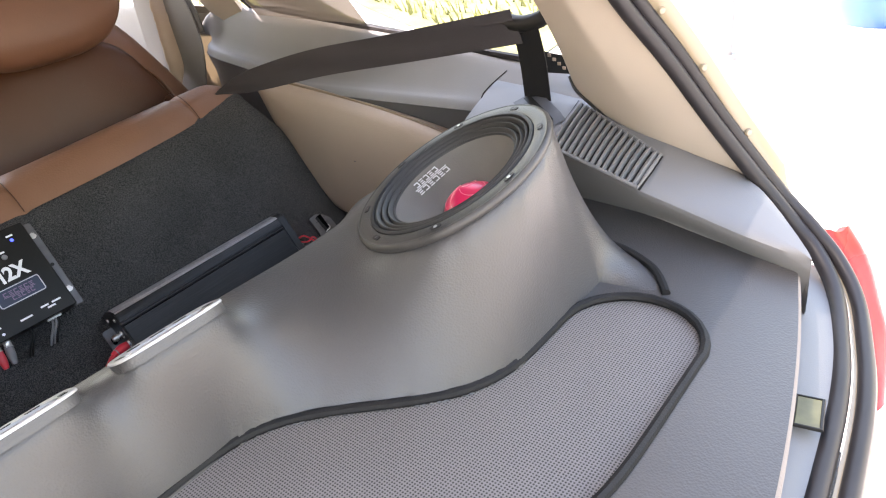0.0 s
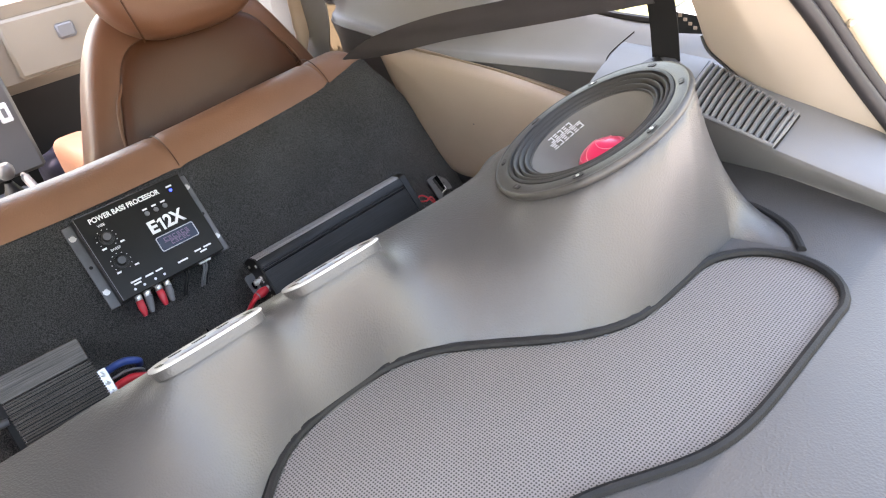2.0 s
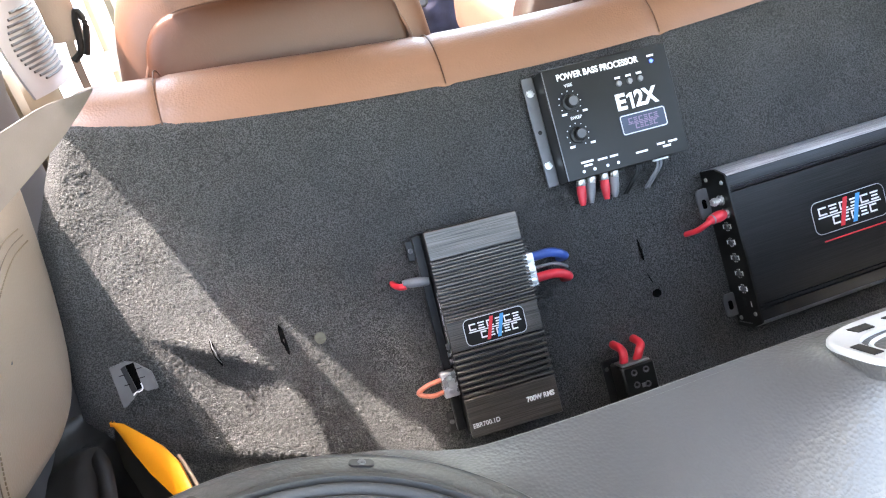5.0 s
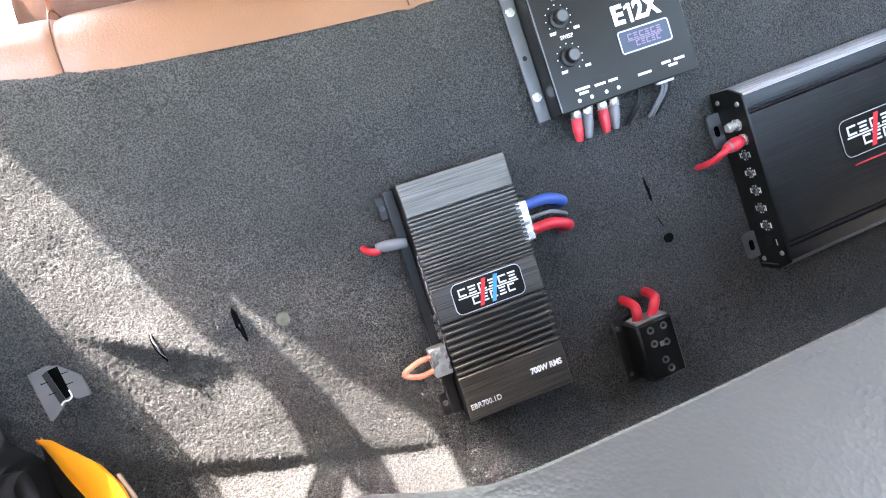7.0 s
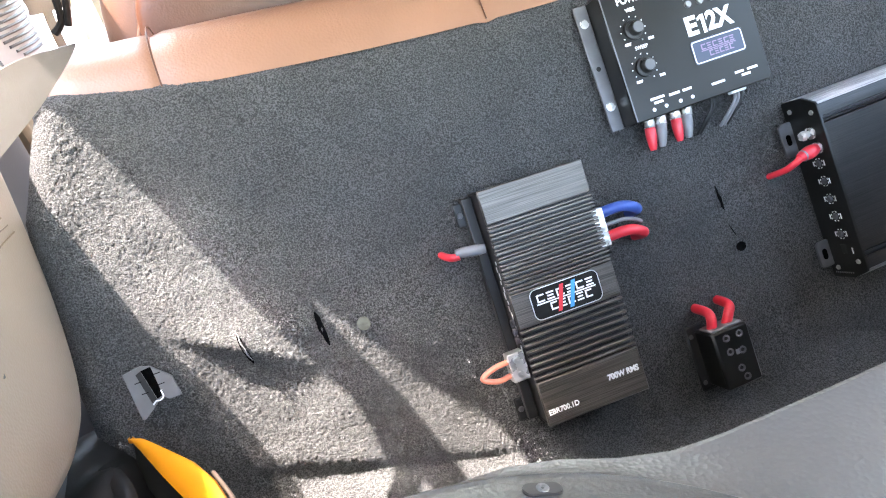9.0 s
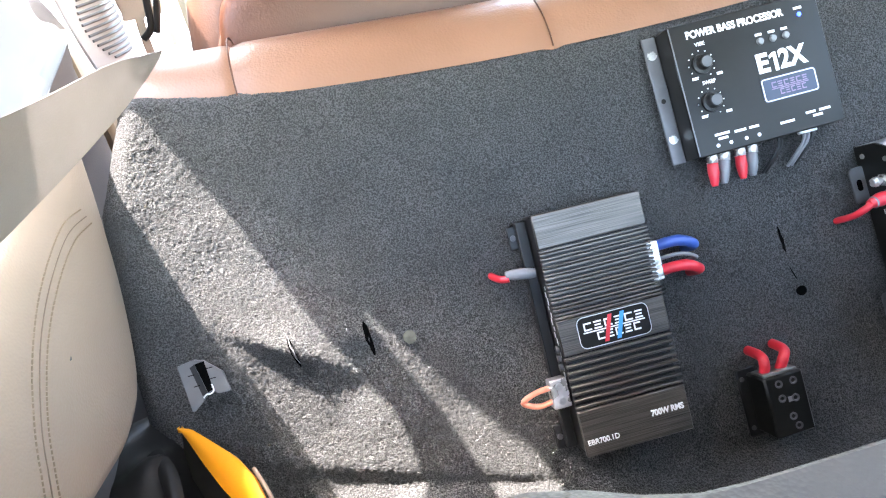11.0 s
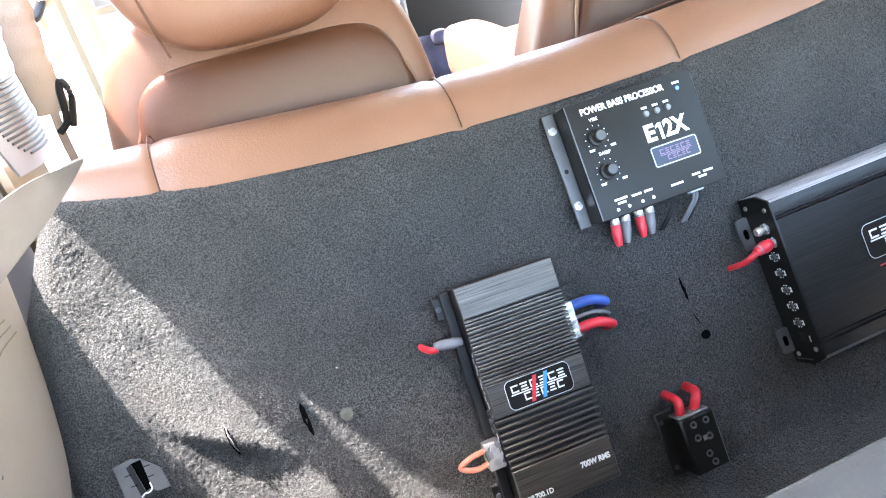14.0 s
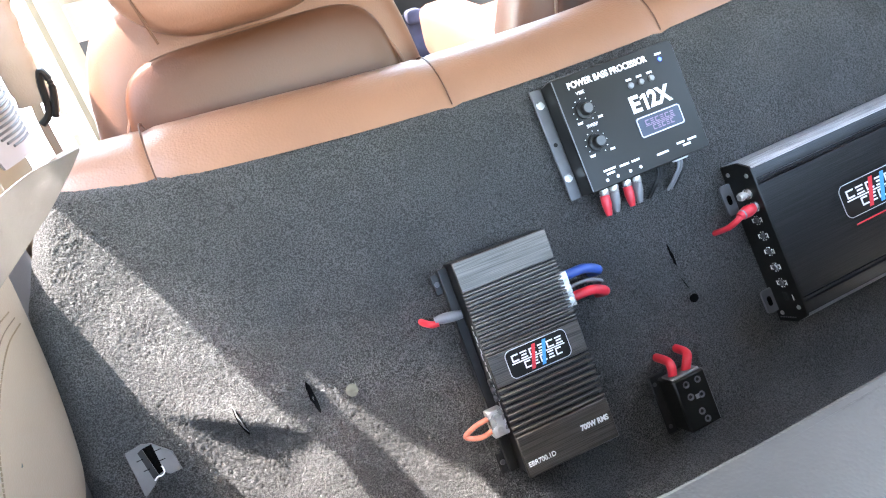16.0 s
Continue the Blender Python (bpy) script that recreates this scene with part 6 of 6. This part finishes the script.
# ---- left and right door pillars ----
for side in (1, -1):
    e = empty("door_pillar", Matrix.Translation((0.74 * side, 0.45, 0.45)), "light grey plastic door pillar trim with a louvre", "pillar trim", "door pillar trims")
    post = lambda k, q: Vector(((0.735 - (0.10 if side > 0 else 0.02) * max(0, k - 0.6) / 0.4 - 0.016 * math.sin(math.pi * q)) * side, (0.350 - 0.055 * math.sin(math.pi * min(1, k * 1.6)) + 0.05 * k) * (1 - q) + 0.572 * q - 0.06 * k * k, 0.865 + 0.435 * k - 0.03 * q * (1 - k)))
    # left cover's paler grey has the sunlit side's brightness put into it
    wpart("cover", sheet([[tuple(post(k, q)) for q in np.linspace(0, 1, 10)] for k in np.linspace(0, 1, 24)], thick=0.004), GREY_LIGHT if side > 0 else GREY_SUNLIT, e)
    for n in range(14 if side < 0 else 0):
        k = 0.055 + 0.019 * n
        w = 0.40 * math.sqrt(max(0.05, 1 - ((n - 6.5) / 8.0) ** 2))
        a, c, b2 = post(k, 0.5 - w), post(k, 0.5), post(k, 0.5 + w)
        off = Vector((-0.005 * side, 0, 0))
        wpart("louvre_slot", tube([a + off, c + off, b2 + off], 0.0022, 6, n=6), GREY_DARK, e)
    wpart("dark_edge", tube([tuple(post(k, -0.03)) for k in np.linspace(0.3, 1, 8)], 0.007, 8, n=3), GREY_DARK, e)
    if side < 0:
        wpart("body_post", mirrored(box(0.05, 0.22, 0.52, 0.01, (0.785, 0.49, 0.65)), side), PAINT, e)
    # painted hinge post beyond, with bolts and a rubber cable boot
    d = empty("door_frame", Matrix.Translation((0.78 * side, 1.36, 0.42)), "beige painted hinge post of the front door", "door frame", "door frames")
    rows = [[((0.700 + 0.12 * q - 0.10 * max(0, z - 1.0)) * side, 1.36 - 0.012 * math.sin(6 * q) - 0.03 * (q > 0.5), z) for q in np.linspace(0, 1, 12)] for z in np.linspace(0.40, 1.28, 24)]
    wpart("frame_post", sheet(rows, thick=0.02), PAINT, d)
    for z in (0.62, 0.72, 0.90, 0.95):
        wpart("bolt", rod(0.011, 0.02, (0.762 * side, 1.335, z), 6, axis='Y'), STEEL, d)
    for z in (0.66, 0.92):
        wpart("hinge", mirrored(box(0.05, 0.03, 0.06, 0.004, (0.785, 1.325, z)), side), PAINT, d)
    wpart("cable_boot", mirrored(tube([(0.79, 1.34, 1.03), (0.795, 1.30, 1.01), (0.81, 1.26, 0.99), (0.83, 1.24, 0.99)], 0.017, 10, n=6), side), RUBBER, d, "black rubber cable boot")
    wpart("sill_rail", mirrored(box(0.06, 1.0, 0.08, 0.01, (0.79, 0.85, 0.42)), side), PAINT, d)
    # belt in a soft sleeve, tongue at its foot
    b = empty("front_belt", Matrix.Translation((0.69 * side, 0.42, 0.5)), "front seat belt in a creased beige sleeve", "seat belt", "front seat belts")
    path = [(0.658, 0.46, 1.14), (0.664, 0.455, 1.06), (0.672, 0.45, 0.99), (0.672, 0.45, 0.92)] if side < 0 else [(0.718, 0.40, 1.10), (0.714, 0.40, 1.03), (0.708, 0.40, 0.95), (0.692, 0.40, 0.885)]
    P = spline(path, 12)
    rows = []
    for k, p in enumerate(P):
        taper = 1.0 if side < 0 or k < 24 else 1 - 0.6 * (k - 24) / 12
        ruff = 0.004 * noise.noise(Vector((k * 0.35, side, 0)))
        rows.append([((p.x + taper * (0.026 * math.cos(a) + ruff * math.cos(a))) * side, p.y + 0.011 * math.sin(a) + 0.002 * noise.noise(Vector((k * 0.5, a, 1))), p.z) for a in np.linspace(0, 2 * math.pi, 21)])
    bm = sheet(rows)
    bmesh.ops.remove_doubles(bm, verts=bm.verts, dist=1e-5)
    wpart("sleeve", bm, BEIGE, b, "creased beige belt sleeve")
    x0, y0, z0 = path[-1]
    wpart("webbing", ribbon([(x0 * side, y0, z0 + 0.01), ((x0 + 0.006) * side, y0, z0 - 0.06), ((x0 + 0.01) * side, y0 + 0.03, 0.62)], ((1, 0, 0), (1, 0, 0)), 0.014), BEIGE, b)
    wpart("buckle", mirrored(tube([(x0 + 0.005, y0 - 0.012, z0 - 0.03), (x0 - 0.012, y0 - 0.012, z0 - 0.015), (x0 - 0.022, y0 - 0.012, z0 + 0.03), (x0 - 0.030, y0 - 0.012, z0 + 0.045), (x0 - 0.034, y0 - 0.012, z0 + 0.02), (x0 - 0.018, y0 - 0.012, z0 - 0.025)], 0.0055, 8, n=6), side), BLACK, b, "black belt tongue")

# ---- orange tool beside the black bag at the seat's foot ----
bag = empty("black_bag", Matrix.Translation((-0.745, -0.20, FLOOR)), "crumpled black bag beside the seat", "bag")
bm = pillow(0.16, 0.30, 0.20, 0.6, 0.6, 36, 24)
for v in bm.verts:
    v.co += v.co.normalized() * 0.018 * noise.noise(v.co * 22)
part("sack", bm, BLACK, bag, m=Matrix.Translation((0, 0, 0.10)))
part("strap", tube([(0.055, -0.10, 0.13), (0.075, -0.06, 0.17), (0.070, 0.0, 0.19), (0.045, 0.05, 0.19)], 0.009, 8, n=6, flat=0.4), BLACK, bag)
# leaf-shaped orange face, sloping towards the open tailgate, on a black body
case = empty("warning_sign_case", Matrix.Translation((-0.62, -0.20, FLOOR)), "orange plastic case leaning by the seat's foot", "plastic case")
TIP = Vector((-0.6755, -0.1236, 0.591))
AXIS = (Vector((-0.575, -0.26, 0.60)) - TIP).normalized()
flat = AXIS.cross(Vector((0, 0, 1))).normalized()
DOWN = flat * math.cos(radians(-40)) + flat.cross(AXIS) * math.sin(radians(-40))
BACK = AXIS.cross(DOWN).normalized()
BACK = BACK if BACK.z < 0 else -BACK
rows, body = [], []
for q in np.linspace(0, 0.215, 28):
    far = float(np.interp(q, [0, 0.02, 0.06, 0.105, 0.145, 0.184, 0.215], [0, -0.0075, -0.0105, -0.0130, -0.0080, 0.0070, 0.022]))
    near = float(np.interp(q, [0, 0.022, 0.066, 0.109, 0.153, 0.19, 0.215], [0.001, 0.0046, 0.0138, 0.0208, 0.0240, 0.0245, 0.0235]))
    rows.append([tuple(TIP + AXIS * q + DOWN * (far + (near - far) * k) - BACK * (0.003 * math.sin(math.pi * k))) for k in np.linspace(0, 1, 8)])
    top = TIP + AXIS * q + DOWN * (near + 0.003) + BACK * 0.004
    body.append([tuple(top), tuple(top + Vector((-0.012, -0.010, -0.03))), tuple(Vector((top.x - 0.012, top.y - 0.010, FLOOR + 0.002)))])
wpart("shell", sheet(rows, thick=0.005), ORANGE, case)
wpart("body", sheet(body, thick=0.006), BLACK, case)
wpart("pale_edge", tube([TIP + AXIS * q + DOWN * d + BACK * 0.004 for q, d in ((0.135, -0.013), (0.16, -0.006), (0.184, 0.003), (0.205, 0.014))], 0.0020, 8, n=5), BEIGE_DARK, case)

# ---- outside: grass strip, pole, blue ball ----
lawn = new("lawn")
tagged(lawn, "dry yellow green grass beside the yard", "grass", kind="structure")
bm = sheet([[(x, y + 0.3 * math.sin(x * 1.7), 0.012) for x in np.linspace(2.4, 40, 40)] for y in np.linspace(1.15, 60, 40)])
part("turf", bm, GRASS, lawn)
random.seed(4)
bm = bmesh.new()
for k in range(5000):
    x, y = 2.6 + 7 * random.random() ** 1.5, 1.2 + 9 * random.random() ** 1.3
    h, a = 0.04 + 0.08 * random.random(), random.random() * 6.3
    p = Vector((x, y, 0.01))
    d1 = Vector((math.cos(a), math.sin(a), 0)) * 0.012
    bm.faces.new([bm.verts.new(p - d1), bm.verts.new(p + d1), bm.verts.new(p + Vector((d1.y, d1.x, 0)) * 2 + Vector((0, 0, h)))])
tagged(part("grass", bm, GRASS), "tufts of dry yellow green grass", "grass", kind="stuff")
pole = empty("pole", Matrix.Translation((4.0, 0.18, 0)), "thin grey metal pole standing in the yard", "pole")
part("shaft", rod(0.022, 2.4, (0, 0, 1.2), 12), GREY_TRIM, pole)
part("foot", rod(0.05, 0.03, (0, 0, 0.015), 16), GREY_TRIM, pole)
ball = empty("blue_tub", Matrix.Translation((5.0, -0.46, 0)), "blue plastic tub on the sunlit yard", "tub")
part("shell", lathe([(0.0, 0.01), (0.26, 0.0), (0.32, 0.12), (0.34, 0.26), (0.36, 0.27), (0.36, 0.29), (0.33, 0.29), (0.30, 0.14), (0.24, 0.03), (0.0, 0.03)], 40), material("blue plastic", (0.04, 0.12, 0.45), 0.35, blotch=0.1), ball)
# far hedge behind the grass
hedge = tagged(new("hedge"), "dark green hedge far behind the grass", "hedge", kind="stuff")
bm = bmesh.new()
for k in range(2600):
    p = Vector((9 + 26 * random.random(), 9 + 9 * random.random(), 0.1 + 2.6 * random.random() ** 0.8))
    r = 0.25 + 0.25 * random.random()
    t1 = Vector((random.uniform(-1, 1), random.uniform(-1, 1), random.uniform(-1, 1))).normalized() * r
    t2 = t1.orthogonal().normalized() * r * 0.6
    bm.faces.new([bm.verts.new(p - t1), bm.verts.new(p + t2), bm.verts.new(p + t1), bm.verts.new(p - t2)])
part("foliage", bm, material("hedge leaves", (0.05, 0.09, 0.025), 0.8, blotch=0.4, blotch_scale=1.5), hedge)
